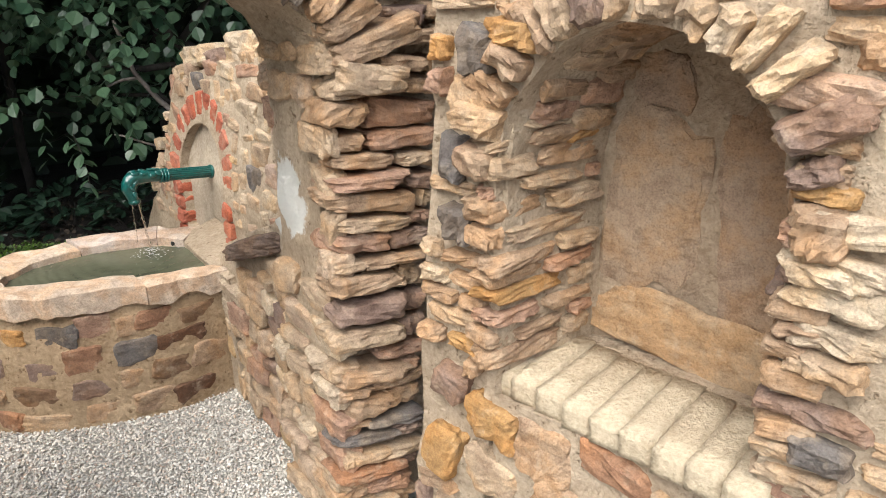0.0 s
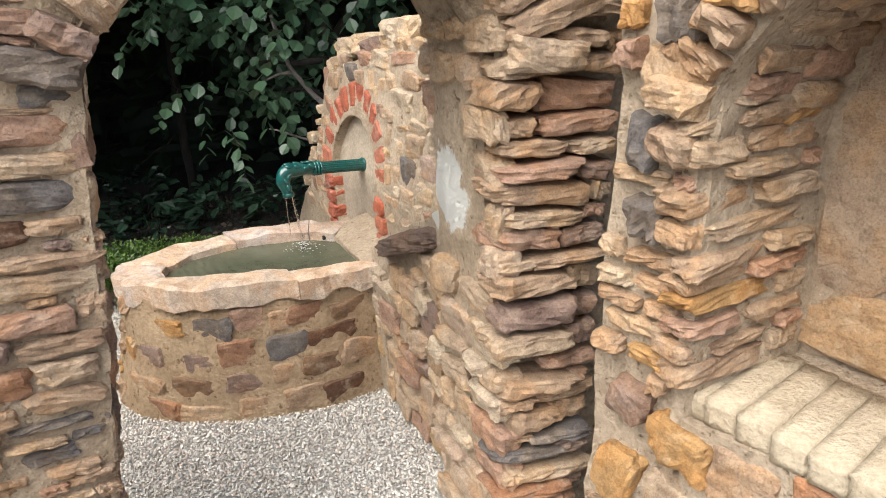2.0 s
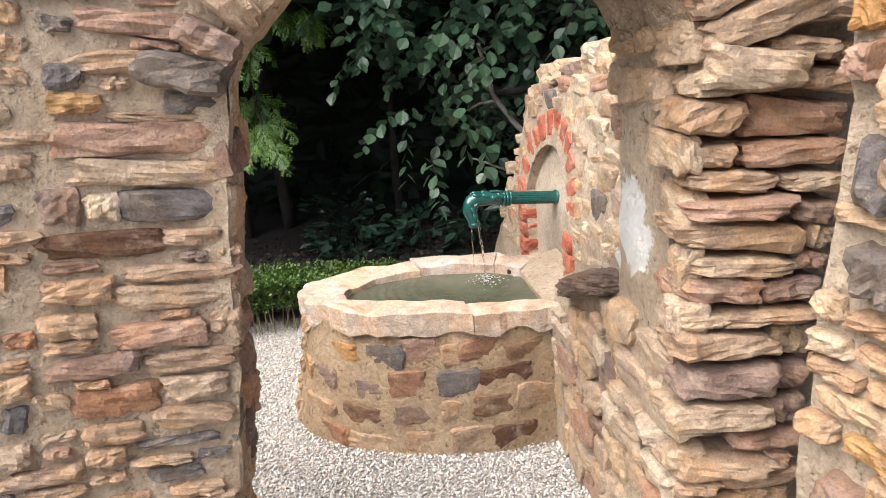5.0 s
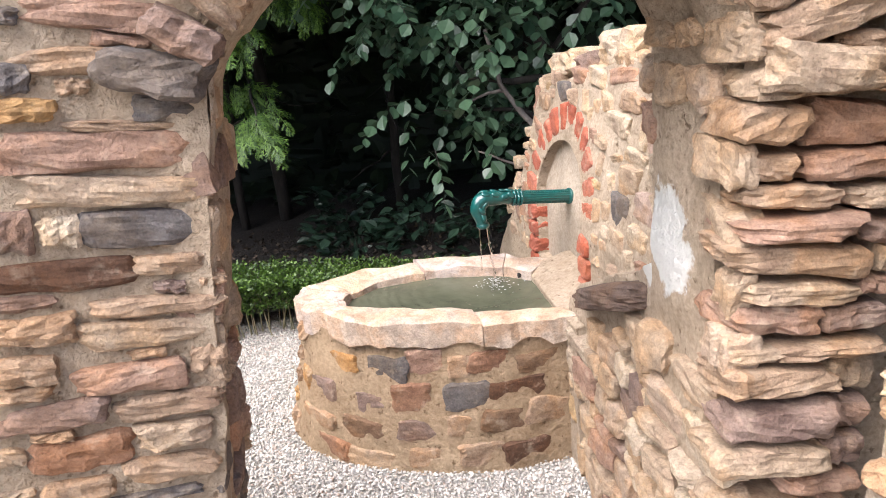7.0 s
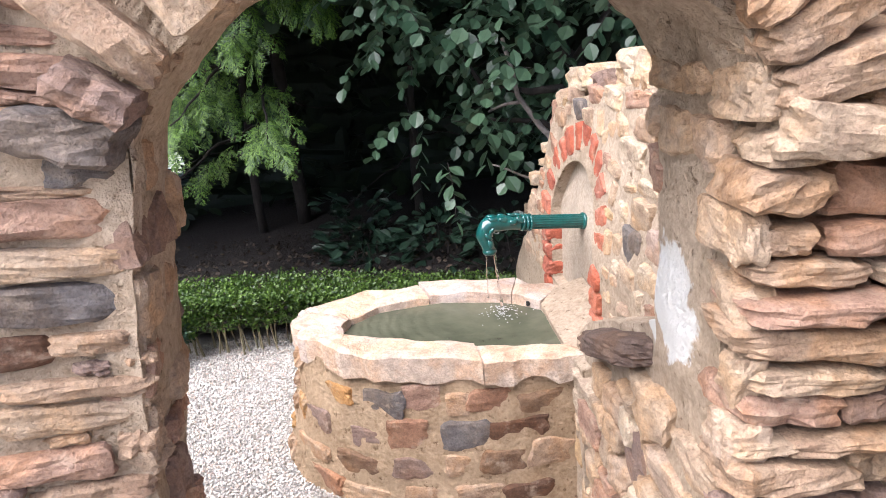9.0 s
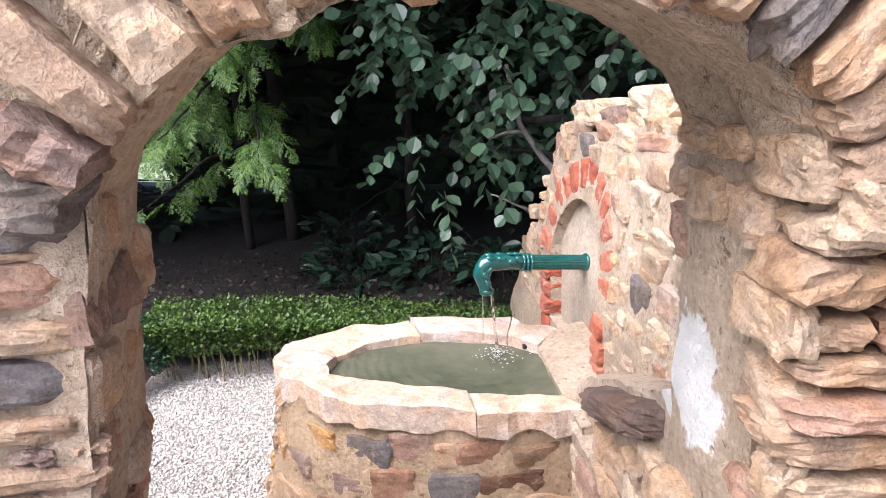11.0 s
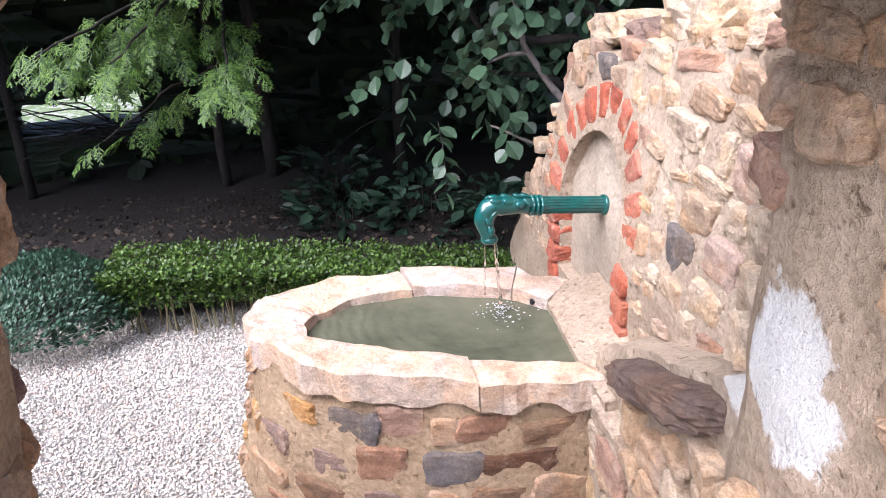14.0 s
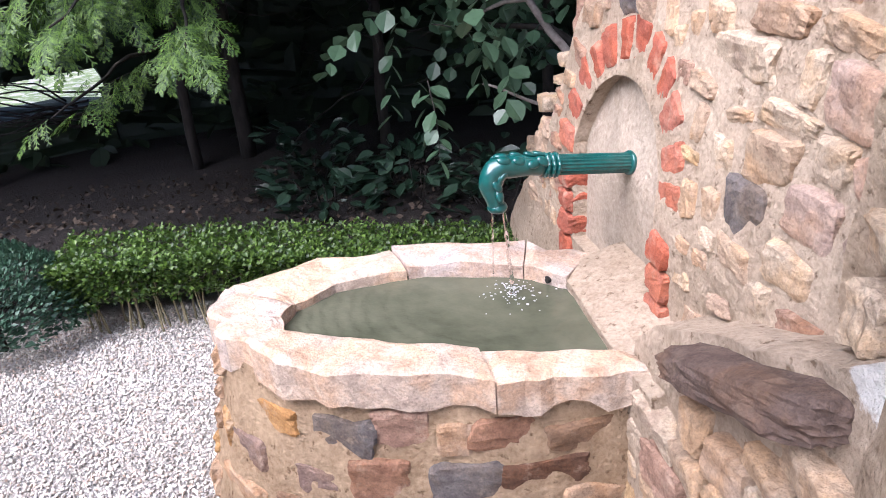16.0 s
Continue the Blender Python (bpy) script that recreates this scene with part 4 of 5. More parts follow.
# ---- plants ----
def leaf_material(name, dark, light, gloss=0.35, through_it=0.25):
    m, nt, b = shader(name)
    geo = nt.nodes.new("ShaderNodeNewGeometry")
    c = ramp(nt, geo.outputs["Random Per Island"], [(0.0, dark), (0.7, tuple((a + 2 * b_) / 3 for a, b_ in zip(dark, light))), (1.0, light)]).outputs[0]
    vein = ramp(nt, tex(nt, place(nt), 60, 4).outputs[0], [(0.3, (0.75, 0.75, 0.75)), (0.7, (1.15, 1.15, 1.1))]).outputs[0]
    nt.links.new(mix(nt, 0.7, c, vein, "MULTIPLY"), b.inputs["Base Color"])
    b.inputs["Roughness"].default_value = gloss
    b.inputs["Specular IOR Level"].default_value = 0.5
    tr = nt.nodes.new("ShaderNodeBsdfTranslucent")
    nt.links.new(c, tr.inputs[0])
    ms = nt.nodes.new("ShaderNodeMixShader")
    ms.inputs[0].default_value = through_it
    nt.links.new(b.outputs[0], ms.inputs[1])
    nt.links.new(tr.outputs[0], ms.inputs[2])
    nt.links.new(ms.outputs[0], nt.nodes["Material Output"].inputs[0])
    return m


BROAD = leaf_material("broad_leaf", (0.024, 0.058, 0.032), (0.08, 0.138, 0.078), 0.38, 0.2)
CONIFER = leaf_material("conifer_spray", (0.014, 0.045, 0.010), (0.13, 0.24, 0.03), 0.6, 0.2)
BOX = leaf_material("box_leaf", (0.022, 0.055, 0.010), (0.12, 0.21, 0.03), 0.45, 0.25)
TEAL = leaf_material("teal_leaf", (0.03, 0.08, 0.045), (0.09, 0.17, 0.11), 0.45, 0.2)
# the low shrubs' deep shade is put into this leaf colour
SHADED_LAUREL = leaf_material("shaded_laurel_leaf", (0.010, 0.028, 0.016), (0.032, 0.065, 0.04), 0.4, 0.12)
# near-black leaf colour that carries the deep shade of the wood
SHADED_LEAF = leaf_material("shaded_leaf", (0.008, 0.02, 0.008), (0.03, 0.05, 0.02), 0.6, 0.1)
# bark darkened to near black so its colour carries the wood's shade
m, nt, b = shader("shaded_bark")
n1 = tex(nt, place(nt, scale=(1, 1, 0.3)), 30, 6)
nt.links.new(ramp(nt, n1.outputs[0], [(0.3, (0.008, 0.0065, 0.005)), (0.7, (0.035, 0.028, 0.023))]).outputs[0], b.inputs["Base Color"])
b.inputs["Roughness"].default_value = 0.9
bump(nt, b, [(n1.outputs[0], 0.01, 0.8)])
SHADED_BARK = m
# paler bark for limbs in the light, without that darkening
m, nt, b = shader("grey_bark")
n1 = tex(nt, place(nt), 35, 6)
nt.links.new(ramp(nt, n1.outputs[0], [(0.3, (0.09, 0.075, 0.065)), (0.7, (0.24, 0.21, 0.185))]).outputs[0], b.inputs["Base Color"])
b.inputs["Roughness"].default_value = 0.85
bump(nt, b, [(n1.outputs[0], 0.006, 0.8)])
GREY_BARK = m
m, nt, b = shader("pale_stem")
n1 = tex(nt, place(nt), 60, 4)
nt.links.new(ramp(nt, n1.outputs[0], [(0.3, (0.16, 0.14, 0.07)), (0.7, (0.34, 0.30, 0.18))]).outputs[0], b.inputs["Base Color"])
b.inputs["Roughness"].default_value = 0.8
STEM = m
# brown earth taken near black: the trees' shade is in its colour
m, nt, b = shader("shaded_mulch")
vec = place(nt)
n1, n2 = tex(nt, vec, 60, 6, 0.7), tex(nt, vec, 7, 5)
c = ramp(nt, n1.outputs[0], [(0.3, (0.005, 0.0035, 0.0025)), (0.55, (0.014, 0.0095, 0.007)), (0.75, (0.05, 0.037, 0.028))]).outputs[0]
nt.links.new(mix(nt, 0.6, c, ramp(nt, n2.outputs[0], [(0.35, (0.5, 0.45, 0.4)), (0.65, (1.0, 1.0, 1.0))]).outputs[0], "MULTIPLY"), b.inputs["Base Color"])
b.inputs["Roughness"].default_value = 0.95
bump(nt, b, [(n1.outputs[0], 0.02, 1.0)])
SHADED_MULCH = m

OVATE = (np.array([(0, 0, 0), (0.30, 0.30, 0.05), (0.62, 0.36, 0.06), (0.88, 0.18, 0.02), (1, 0, -0.05), (0.88, -0.18, 0.02), (0.62, -0.36, 0.06), (0.30, -0.30, 0.05), (0.5, 0, -0.03)], float), [(0, 8, 1), (1, 8, 2), (2, 8, 3), (3, 8, 4), (4, 8, 5), (5, 8, 6), (6, 8, 7), (7, 8, 0)])
CHIP = (np.array([(0, 0, 0), (0.5, 0.28, 0.06), (1, 0, 0), (0.5, -0.28, 0.06)], float), [(0, 1, 2), (0, 2, 3)])


def frond_shape(r, length=1.0):
    """A flat fan of conifer scales, like a fern, as quads round a bent stem."""
    vs, fs = [], []

    def blade(p, a, l, w, bend):
        i = len(vs)
        d, n = np.array([math.cos(a), math.sin(a)]), np.array([-math.sin(a), math.cos(a)])
        for q in (p + n * w * 0.35, p + d * l * 0.55 + n * w * 0.5, p + d * l, p + d * l * 0.55 - n * w * 0.5, p - n * w * 0.35):
            vs.append((q[0], q[1], -0.25 * (q[0] ** 2) - bend * abs(q[1]) ** 1.4))
        fs.extend([(i, i + 1, i + 4), (i + 1, i + 3, i + 4), (i + 1, i + 2, i + 3)])

    n = 9
    for k in range(n):
        t = (k + 0.6) / n
        p = np.array([t * length, 0.03 * math.sin(t * 5)])
        for side in (-1, 1):
            if r.uniform() < 0.12:
                continue
            a = side * radians(60 - 28 * t + r.uniform(-10, 10))
            l = (0.52 * (1 - t) ** 0.75 + 0.10) * r.uniform(0.5, 1.15)
            blade(p, a, l, 0.030, 0.5)
            for j in range(1, 5):
                q = p + np.array([math.cos(a), math.sin(a)]) * l * j / 5
                for s2 in (-1, 1):
                    blade(q, a + s2 * radians(40), (l * 0.30 * (1.15 - j / 6) + 0.02) * r.uniform(0.6, 1.2), 0.030, 0.5)
    blade(np.array([0.0, 0.0]), 0, length, 0.03, 0.3)
    return np.array(vs), fs


def scatter(name, material, shape, frames, kind="stuff"):
    """One mesh of many leaves; frames: list of (4x4 matrix)."""
    base, faces = shape
    h = np.concatenate([base, np.ones((len(base), 1))], 1)
    M = np.array([np.array(f) for f in frames])
    v = np.einsum("nij,kj->nki", M, h)[:, :, :3].reshape(-1, 3)
    f = np.array([tuple(t) for t in faces])
    allf = (f[None] + len(base) * np.arange(len(frames))[:, None, None]).reshape(-1, 3)
    me = bpy.data.meshes.new(name)
    me.from_pydata(v.tolist(), [], allf.tolist())
    me.materials.append(material)
    ob = new(name, me)
    if kind:
        ob["kind"] = kind
    return ob


def aim(p, d, size, roll, wide=1.0):
    """A leaf's frame: at p, pointing along d."""
    d = Vector(d).normalized()
    s = d.cross(Vector((0, 0, 1)))
    s = s.normalized() if s.length > 1e-3 else Vector((1, 0, 0))
    n = s.cross(d)
    rot = Matrix((d, s, n)).transposed().to_4x4()
    return Matrix.Translation(p) @ rot @ pose(0, 0, 0, roll, 0, 0) @ Matrix.Diagonal((size, size * wide, size, 1))


def limb(name, pts, r0, r1, material, sides=8, wob=0.0):
    bm = bmesh.new()
    fine = []
    for a, c in zip(pts, pts[1:]):
        for i in range(6):
            p = Vector(a).lerp(Vector(c), i / 6)
            fine.append(p + wob * noise.noise_vector(p * 6))
    fine.append(Vector(pts[-1]))
    tube(bm, fine, lambda t: r0 + (r1 - r0) * t, sides)
    return part(name, bm, material, smooth=True)


rng = random.Random(77)
# broadleaf tree behind the fountain wall
tree = tagged(new("broadleaf_tree"), "broadleaf tree with grey-green oval leaves on drooping twigs", "tree")
tree.location = (-0.75, 4.55, 0)
under(limb("trunk", [(-0.75, 4.55, 0), (-0.85, 4.5, 0.5), (-1.05, 4.35, 0.9), (-1.35, 4.2, 1.25), (-1.5, 4.1, 1.7), (-1.45, 4.1, 2.4)], 0.055, 0.025, SHADED_BARK, 10, 0.02), tree)
under(limb("limb", [(-1.2, 4.28, 1.08), (-1.5, 4.1, 1.08), (-1.65, 4.0, 1.12), (-1.8, 3.9, 1.35)], 0.022, 0.006, SHADED_BARK, 8, 0.02), tree)
under(limb("limb", [(-0.8, 4.5, 0.3), (-1.15, 4.3, 0.72), (-1.45, 4.1, 0.95), (-1.75, 3.95, 1.0)], 0.025, 0.006, SHADED_BARK, 8, 0.02), tree)
under(limb("limb", [(-1.45, 4.1, 1.6), (-1.7, 3.9, 1.75), (-1.95, 3.8, 1.8)], 0.022, 0.006, SHADED_BARK, 8, 0.02), tree)
under(limb("limb", [(-1.3, 4.2, 1.2), (-1.05, 4.1, 1.5), (-0.9, 4.0, 1.75)], 0.022, 0.006, SHADED_BARK, 8, 0.02), tree)

under(limb("limb", [(-0.95, 4.0, 0.55), (-1.2, 3.97, 0.74), (-1.38, 3.95, 0.95), (-1.48, 3.93, 1.10), (-1.52, 3.9, 1.35)], 0.019, 0.009, GREY_BARK, 10, 0.012), tree)
under(limb("limb", [(-1.46, 3.94, 1.07), (-1.53, 3.92, 1.06), (-1.61, 3.9, 1.03)], 0.010, 0.005, GREY_BARK, 8, 0.008), tree)
under(limb("limb", [(-1.15, 3.95, 0.62), (-1.37, 3.91, 0.72), (-1.6, 3.86, 0.80)], 0.011, 0.004, GREY_BARK, 8, 0.012), tree)


def hang_low(x, y):
    """How low the drooping twigs reach."""
    return 0.58 + 1.1 * abs(x + 1.68) ** 1.3 + (0.25 if x < -1.9 else 0.0)


crown, single = [], []
twigs = 0
while len(crown) < 3600:
    x, y = rng.uniform(-2.25, -0.55), rng.uniform(3.62, 4.6)
    low = hang_low(x, y)
    z0 = low + 0.15 + (rng.random() ** 0.8) * (2.5 - low)
    p = Vector((x, y, z0))
    way = Vector((rng.uniform(-1, 0.6), rng.uniform(-1, 0.2), rng.uniform(-0.5, 0.3))).normalized()
    n = rng.randint(6, 13)
    pts = [p.copy()]
    for k in range(n):
        way = (way + Vector((0, 0, -0.13)) + 0.12 * Vector((rng.uniform(-1, 1), rng.uniform(-1, 1), 0))).normalized()
        p = p + way * 0.033
        if p.z < low:
            break
        pts.append(p.copy())
        side = way.cross(Vector((0, 0, 1))).normalized() * (1 if k % 2 else -1)
        d = way * 0.5 + side * rng.uniform(0.5, 1.0) + Vector((0, 0, rng.uniform(-0.75, 0.05)))
        f = aim(p, d, rng.uniform(0.05, 0.084), rng.uniform(-50, 50), rng.uniform(1.0, 1.28))
        (single if (y < 3.95 and p.z < 1.35 and len(single) < 260) else crown).append(f)
    if len(pts) > 3 and (y < 3.95 or twigs < 40):
        twigs += 1
        if twigs < 90:
            bm = bmesh.new()
            tube(bm, pts, lambda t: 0.0022 - 0.0012 * t, 5)
            under(part("twig", bm, SHADED_BARK), tree)
# upper leaves above the view, added to shade the bank and wood
for k in range(2800):
    p = Vector((rng.uniform(-2.8, 0.4), rng.uniform(2.9, 4.9), rng.uniform(2.2, 3.7)))
    crown.append(aim(p, (rng.uniform(-1, 1), rng.uniform(-1, 1), rng.uniform(-0.8, 0.2)), rng.uniform(0.10, 0.17), rng.uniform(-50, 50), 1.15))
under(scatter("crown", BROAD, OVATE, crown), tree)
LEAVES = []
for k in range(6):
    me = bpy.data.meshes.new("leaf")
    bend = OVATE[0].copy()
    bend[:, 2] += -0.12 * k / 5 * bend[:, 0] ** 2 + 0.05 * rng.uniform(-1, 1) * np.abs(bend[:, 1])
    me.from_pydata(bend.tolist(), [], OVATE[1])
    me.materials.append(BROAD)
    LEAVES.append(me)
for f in single:
    ob = new("leaf", rng.choice(LEAVES))
    ob.matrix_world = f
    ob.parent = tree
    ob.matrix_parent_inverse = Matrix.Translation(tree.location).inverted()

# conifer with flat fern-like sprays
conifer = tagged(new("conifer_tree"), "conifer with flat bright green ferny sprays", "tree")
conifer.location = (-3.75, 5.0, 0)
under(limb("trunk", [(-3.75, 5.0, 0), (-3.7, 4.9, 1.2), (-3.3, 4.3, 2.2), (-3.2, 4.2, 3.4)], 0.05, 0.03, SHADED_BARK, 12, 0.015), conifer)
r = np.random.RandomState(9)
FRONDS = [frond_shape(r) for _ in range(4)]
groups = [[], [], [], []]


def bough(a, c, count, spread, size):
    a, c = Vector(a), Vector(c)
    under(limb("branch", [a, a.lerp(c, 0.5) + Vector((0, 0, 0.05)), c], 0.014, 0.004, SHADED_BARK, 6, 0.02), conifer)
    d = (c - a).normalized()
    for k in range(count):
        t = rng.uniform(0.35, 1.0)
        p = a.lerp(c, t) + Vector((rng.uniform(-1, 1), rng.uniform(-1, 1), rng.uniform(-0.6, 0.5))) * spread * (1.15 - 0.5 * t)
        w = d + Vector((rng.uniform(-0.9, 0.9), rng.uniform(-0.9, 0.5), rng.uniform(-1.1, -0.2)))
        groups[rng.randrange(4)].append(aim(p, w, size * rng.uniform(0.85, 1.3), rng.uniform(-30, 30)))


bough((-3.3, 4.3, 1.25), (-2.60, 3.52, 0.95), 42, 0.13, 0.163)
bough((-3.3, 4.3, 1.35), (-2.93, 3.25, 1.08), 42, 0.15, 0.154)
bough((-3.35, 4.3, 1.3), (-3.15, 3.1, 1.12), 37, 0.16, 0.154)
bough((-3.3, 4.3, 1.7), (-2.75, 3.55, 1.42), 42, 0.17, 0.163)
bough((-3.3, 4.3, 1.9), (-2.45, 3.85, 1.58), 42, 0.16, 0.163)
bough((-3.35, 4.3, 1.8), (-3.0, 3.3, 1.5), 37, 0.18, 0.163)
bough((-3.3, 4.3, 2.2), (-2.6, 3.6, 1.85), 46, 0.22, 0.173)
bough((-3.3, 4.3, 0.9), (-3.2, 3.35, 0.72), 14, 0.12, 0.134)
# high boughs, unseen, added to throw shade on the ground behind the hedge
for k in range(36):
    a = rng.uniform(0, 6.28)
    z = rng.uniform(2.1, 3.4)
    bough((-3.2, 4.2, z), (-3.2 + 1.3 * math.cos(a), 3.8 + 1.2 * math.sin(a), z - 0.1), 24, 0.25, 0.22)
for g, s in zip(groups, FRONDS):
    under(scatter("sprays", CONIFER, s, g), conifer)

# clipped box hedge
HEDGE = frame_map((-2.43, 3.20), (0.812, 0.584), (0.584, -0.812))
hedge = tagged(new("box_hedge"), "low clipped box hedge with bare stems showing below", "hedge")
hedge.location = HEDGE(0, -0.15, 0)


def hedge_top(u):
    return 0.31 - 0.10 * max(0, u) - 0.03 * u


frames = []
for k in range(22000):
    u = rng.uniform(-0.50, 1.2)
    t = rng.random()
    top = hedge_top(u) + 0.018 * noise.noise(Vector((u * 9, 0, 0)))
    if t < 0.5:
        d, z = rng.uniform(-0.33, 0.03), top + rng.uniform(-0.05, 0.012)
    else:
        z = top * (1 - 0.62 * rng.random() ** 1.4)
        d = rng.uniform(-0.05, 0.02) - 0.05 * (1 - z / top)
    d += 0.02 * noise.noise(Vector((u * 7, z * 7, 3)))
    if z < top * 0.5 and noise.noise(Vector((u * 11, z * 9, 8))) < 0.26:
        continue
    p = HEDGE(u, d, z)
    w = Vector((rng.uniform(-1, 1), rng.uniform(-1, 1), rng.uniform(-0.2, 1)))
    frames.append(aim(p, w, rng.uniform(0.013, 0.024), rng.uniform(-60, 60), 1.2))
under(scatter("foliage", BOX, CHIP, frames), hedge)
for k in range(80):
    u = -0.48 + 1.6 * (k + rng.random()) / 80
    a = HEDGE(u, rng.uniform(-0.2, -0.06), 0)
    c = a + Vector((rng.uniform(-0.05, 0.05), rng.uniform(-0.03, 0.03), hedge_top(u) * rng.uniform(0.6, 0.85)))
    under(limb("stem", [a, a.lerp(c, 0.5) + Vector((rng.uniform(-0.02, 0.02), 0, 0)), c], rng.uniform(0.003, 0.006), 0.002, STEM, 5, 0.006), hedge)

# rounder blue-green shrub at the hedge's end
shrub = tagged(new("clipped_shrub"), "clipped blue-green shrub at the end of the hedge", "shrub")
shrub.location = HEDGE(-0.74, -0.08, 0)
frames = []
for k in range(9000):
    a, e = rng.uniform(0, 6.28), math.asin(rng.uniform(-0.3, 1))
    q = Vector((math.cos(a) * math.cos(e), math.sin(a) * math.cos(e), math.sin(e)))
    s = 1 + 0.12 * noise.noise(q * 3) - 0.12 * rng.random() ** 2
    p = HEDGE(-0.74 + q.x * 0.33 * s, -0.08 + q.y * 0.24 * s, max(0.01, 0.17 + q.z * 0.22 * s))
    frames.append(aim(p, q + Vector((rng.uniform(-0.7, 0.7), rng.uniform(-0.7, 0.7), rng.uniform(-0.2, 0.8))), rng.uniform(0.014, 0.026), rng.uniform(-60, 60), 1.1))
under(scatter("foliage", TEAL, CHIP, frames), shrub)
under(limb("stem", [HEDGE(-0.74, -0.08, 0), HEDGE(-0.74, -0.08, 0.25)], 0.012, 0.006, SHADED_BARK), shrub)

# earth bank behind the hedge
bm = bmesh.new()
bmesh.ops.create_grid(bm, x_segments=60, y_segments=40, size=1)
for v in bm.verts:
    u, d = v.co.x * 3.6 + 0.4, -0.25 - (v.co.y + 1) * 1.7
    z = 0.02 + 0.13 * math.exp(-((d + 0.75) / 0.45) ** 2) * (1 if u < 1.2 else math.exp(-((u - 1.2) / 0.5) ** 2)) + 0.02 * noise.noise(Vector((u * 4, d * 4, 0)))
    v.co = HEDGE(u, d, z)
tagged(part("earth_bank", bm, SHADED_MULCH, smooth=True), "bare earth and leaf litter, coloured dark for the shade under the trees", "ground", kind="structure")

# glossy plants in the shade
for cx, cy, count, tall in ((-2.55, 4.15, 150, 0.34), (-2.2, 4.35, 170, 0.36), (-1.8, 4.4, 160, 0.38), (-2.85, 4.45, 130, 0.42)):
    plant = tagged(new("laurel_shrub"), "low glossy shrub, its leaves darkened to stand for deep shade", "shrub", "shrubs under the trees")
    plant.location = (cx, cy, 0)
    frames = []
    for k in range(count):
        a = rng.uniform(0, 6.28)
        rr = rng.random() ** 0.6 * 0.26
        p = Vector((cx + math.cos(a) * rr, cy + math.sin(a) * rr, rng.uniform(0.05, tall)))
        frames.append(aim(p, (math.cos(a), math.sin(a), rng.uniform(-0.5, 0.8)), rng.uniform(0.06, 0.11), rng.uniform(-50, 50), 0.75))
    under(scatter("leaves", SHADED_LAUREL, OVATE, frames), plant)
    for k in range(5):
        under(limb("stem", [(cx + rng.uniform(-0.05, 0.05), cy, 0), (cx + rng.uniform(-0.2, 0.2), cy + rng.uniform(-0.2, 0.2), tall * 0.8)], 0.006, 0.002, SHADED_BARK, 5), plant)

# the wood beyond: trunks, shade-dark backdrop and an added, unseen leaf roof blocking sky
for k, (x, y) in enumerate(((-2.75, 5.0), (-1.9, 5.3), (-3.9, 4.7), (-4.9, 4.0), (-0.9, 5.4))):
    t = tagged(new("wood_tree"), "slim trunk coloured dark for deep shade, under an added unseen crown", "tree", "trees of the wood")
    t.location = (x, y, 0)
    under(limb("trunk", [(x, y, 0), (x + 0.05, y, 1.4), (x, y + 0.05, 4.2)], 0.032, 0.024, SHADED_BARK, 10, 0.03), t)
    frames = []
    # crown leaves out of view, added to keep skylight off the wood
    for j in range(2000):
        a, rr = rng.uniform(0, 6.28), rng.random() ** 0.5 * 1.15
        z = rng.uniform(1.6, 3.6)
        p = Vector((x + math.cos(a) * rr, y + math.sin(a) * rr, z))
        frames.append(aim(p, (math.cos(a), math.sin(a), rng.uniform(-0.8, 0.2)), rng.uniform(0.22, 0.42), rng.uniform(-60, 60), 1.0))
    under(scatter("crown", SHADED_LEAF, OVATE, frames), t)
    for j in range(5):
        a = rng.uniform(0, 6.28)
        z = rng.uniform(0.4, 1.6)
        under(limb("dead_branch", [(x, y, z), (x + 0.35 * math.cos(a), y + 0.35 * math.sin(a), z - 0.04), (x + 0.75 * math.cos(a), y + 0.75 * math.sin(a), z - 0.16)], 0.008, 0.002, SHADED_BARK, 5, 0.04), t)

# added backdrop that closes the garden, shade in its colour, one gap to the lawn
def round_garden(u, d, z):
    a, rr = radians(u * 100), 5.9 - d
    return Vector((-0.3 - rr * math.sin(a), 1.2 + rr * math.cos(a), z))


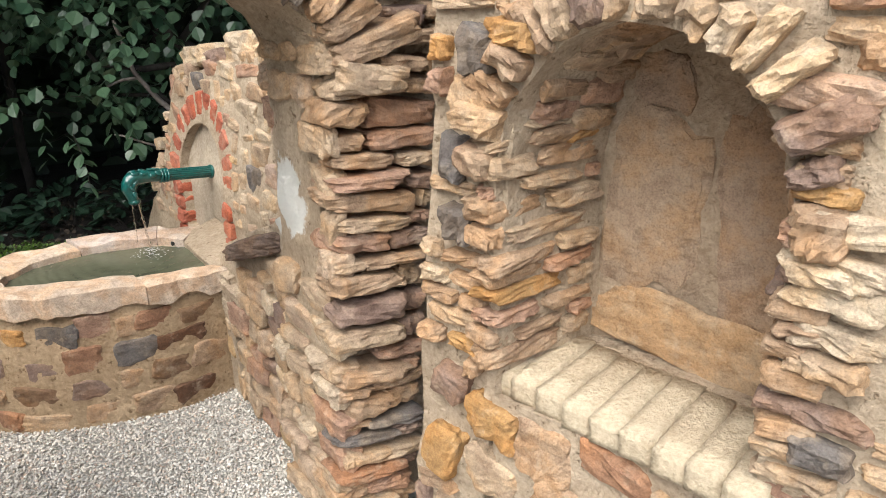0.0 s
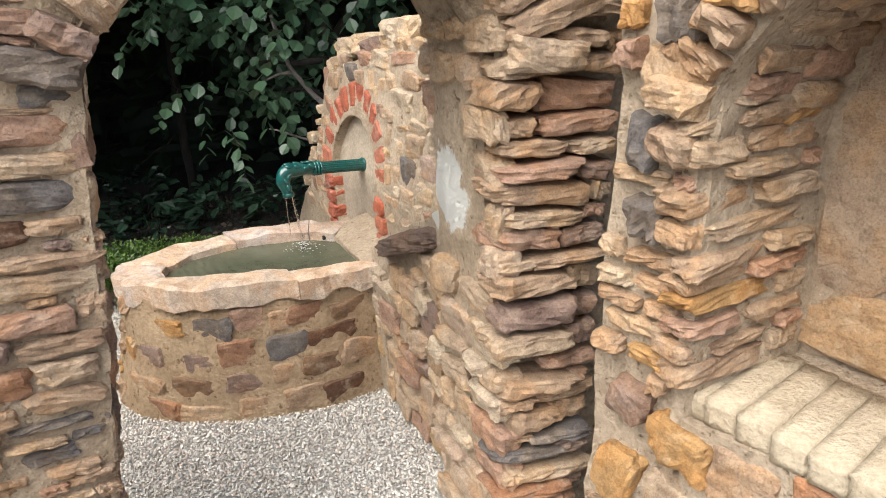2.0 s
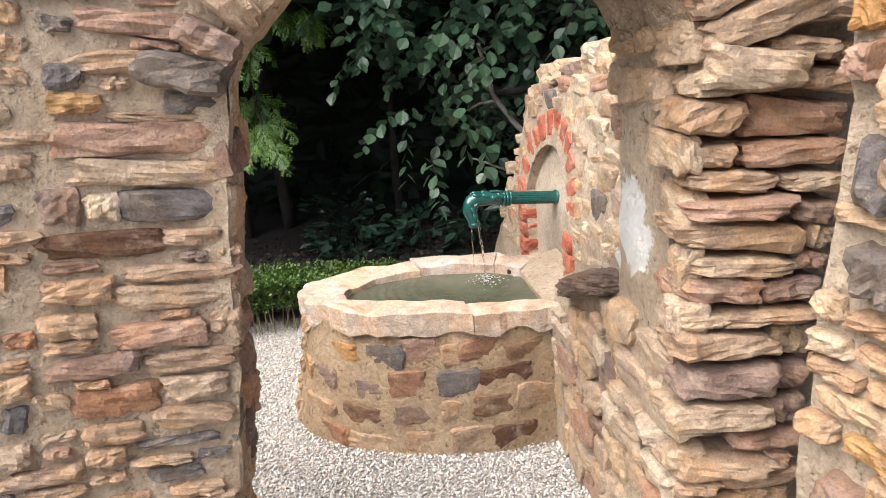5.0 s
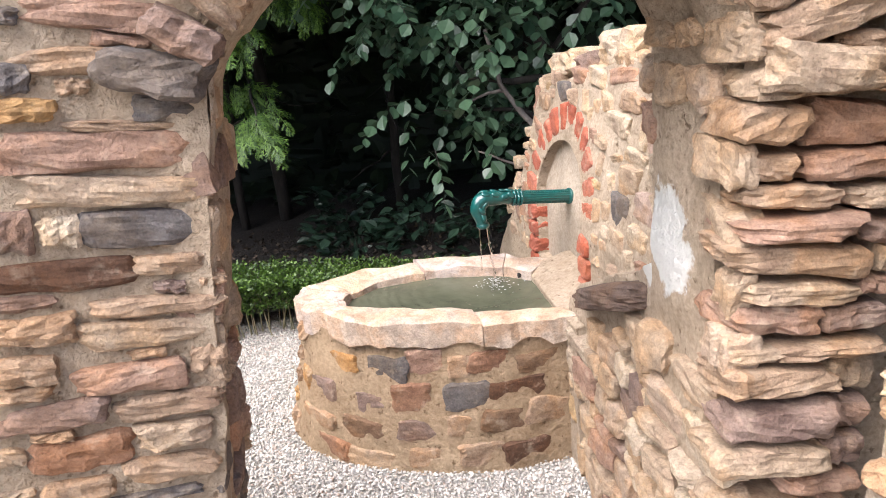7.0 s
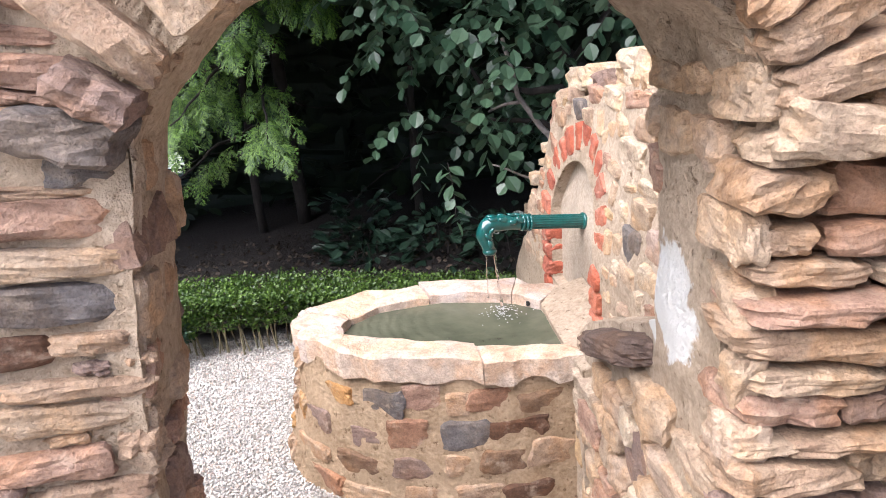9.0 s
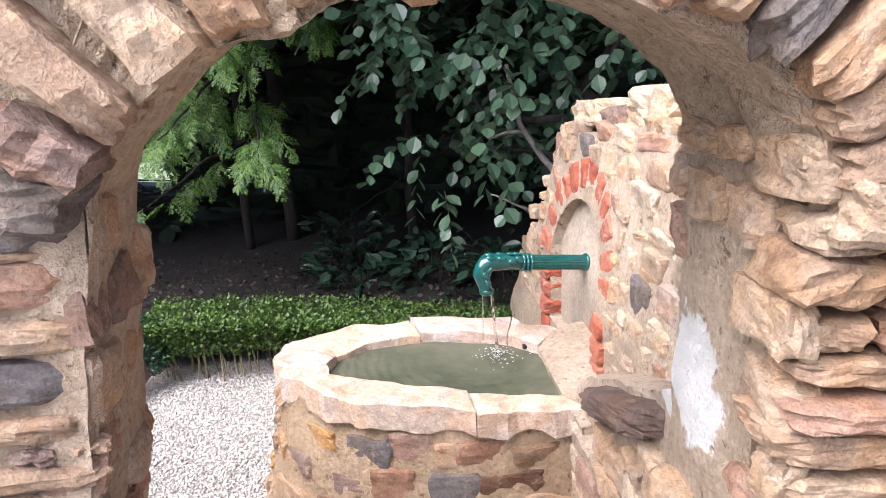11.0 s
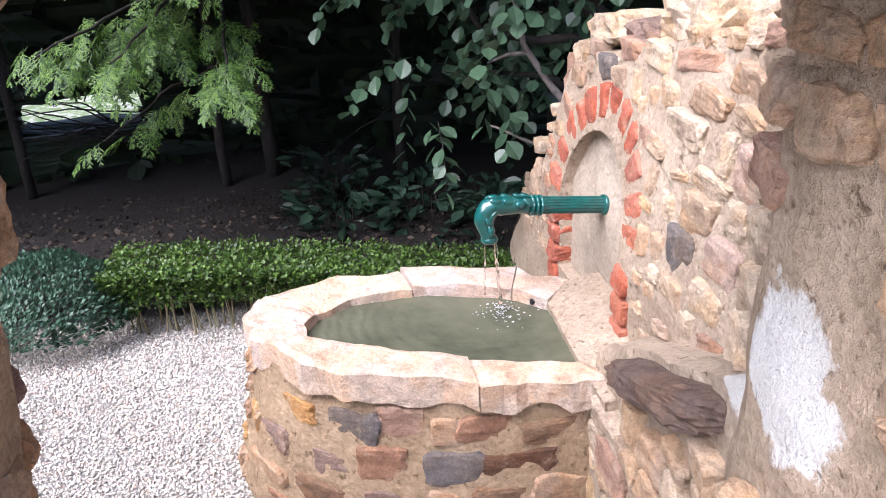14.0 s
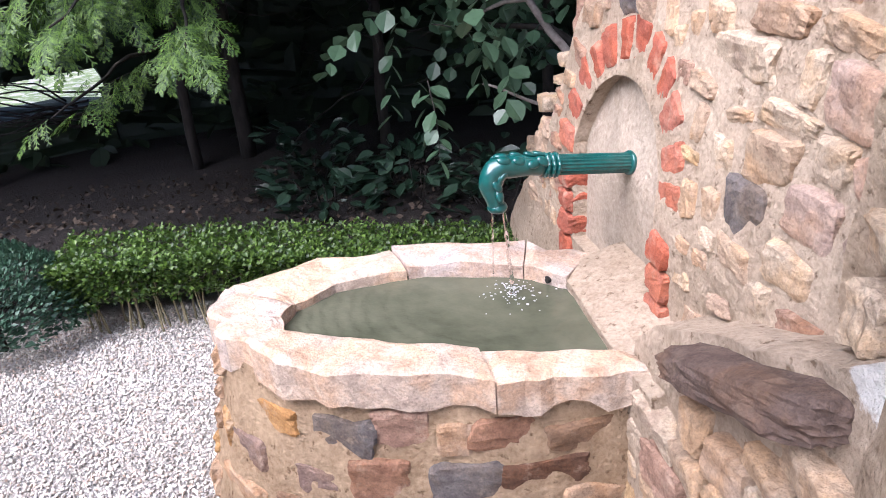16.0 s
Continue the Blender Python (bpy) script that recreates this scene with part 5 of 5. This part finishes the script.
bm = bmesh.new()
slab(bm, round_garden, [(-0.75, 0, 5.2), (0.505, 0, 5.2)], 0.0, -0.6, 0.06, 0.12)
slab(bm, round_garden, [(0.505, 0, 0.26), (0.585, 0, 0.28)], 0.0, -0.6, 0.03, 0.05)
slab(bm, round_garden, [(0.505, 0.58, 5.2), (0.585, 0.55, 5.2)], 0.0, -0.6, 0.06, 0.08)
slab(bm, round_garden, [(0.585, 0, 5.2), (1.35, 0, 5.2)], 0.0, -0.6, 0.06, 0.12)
wood = tagged(part("wood_backdrop", bm, SHADED_LEAF), "tall leafy backdrop added to close the wood, coloured dark for its shade", "hedge")
screen = []
for k in range(9000):
    u = rng.uniform(-0.75, 1.35)
    z = rng.uniform(0.0, 5.0)
    if 0.50 < u < 0.59 and 0.26 < z < 0.56:
        continue
    w = Vector((rng.uniform(-1, 1), rng.uniform(-1, 1), rng.uniform(-1, 0.3)))
    screen.append(aim(round_garden(u, rng.uniform(-0.05, 0.35), z), w, rng.uniform(0.10, 0.22), rng.uniform(-60, 60), 1.0))
ob = scatter("foliage", SHADED_LEAF, OVATE, screen)
ob.parent = wood
# bare twigs across the gap
for k in range(16):
    a = round_garden(rng.uniform(0.50, 0.53), 0.5, rng.uniform(0.25, 0.5))
    c = round_garden(rng.uniform(0.56, 0.60), 0.6, rng.uniform(0.25, 0.65))
    limb("bare_twig", [a, a.lerp(c, 0.5) + Vector((0, 0, rng.uniform(-0.05, 0.08))), c], 0.007, 0.003, SHADED_BARK, 5, 0.03).parent = wood

# fallen leaves and chips on the earth
# leaf browns lowered too, to carry the shade under the trees
SHADED_LITTER = leaf_material("shaded_dead_leaf", (0.012, 0.008, 0.005), (0.07, 0.048, 0.03), 0.8, 0.05)
frames = []
for k in range(2600):
    u, d = rng.uniform(-1.6, 1.4), -0.32 - rng.random() ** 1.5 * 1.6
    z = 0.03 + 0.13 * math.exp(-((d + 0.75) / 0.45) ** 2) * (1 if u < 1.2 else math.exp(-((u - 1.2) / 0.5) ** 2)) + 0.02 * noise.noise(Vector((u * 4, d * 4, 0)))
    frames.append(aim(HEDGE(u, d, z), (rng.uniform(-1, 1), rng.uniform(-1, 1), rng.uniform(-0.2, 0.3)), rng.uniform(0.012, 0.04), rng.uniform(-90, 90), 1.2))
tagged(scatter("leaf_litter", SHADED_LITTER, CHIP, frames), "brown dead leaves strewn on earth, coloured darker for the trees' shade", "leaf litter", kind="stuff")
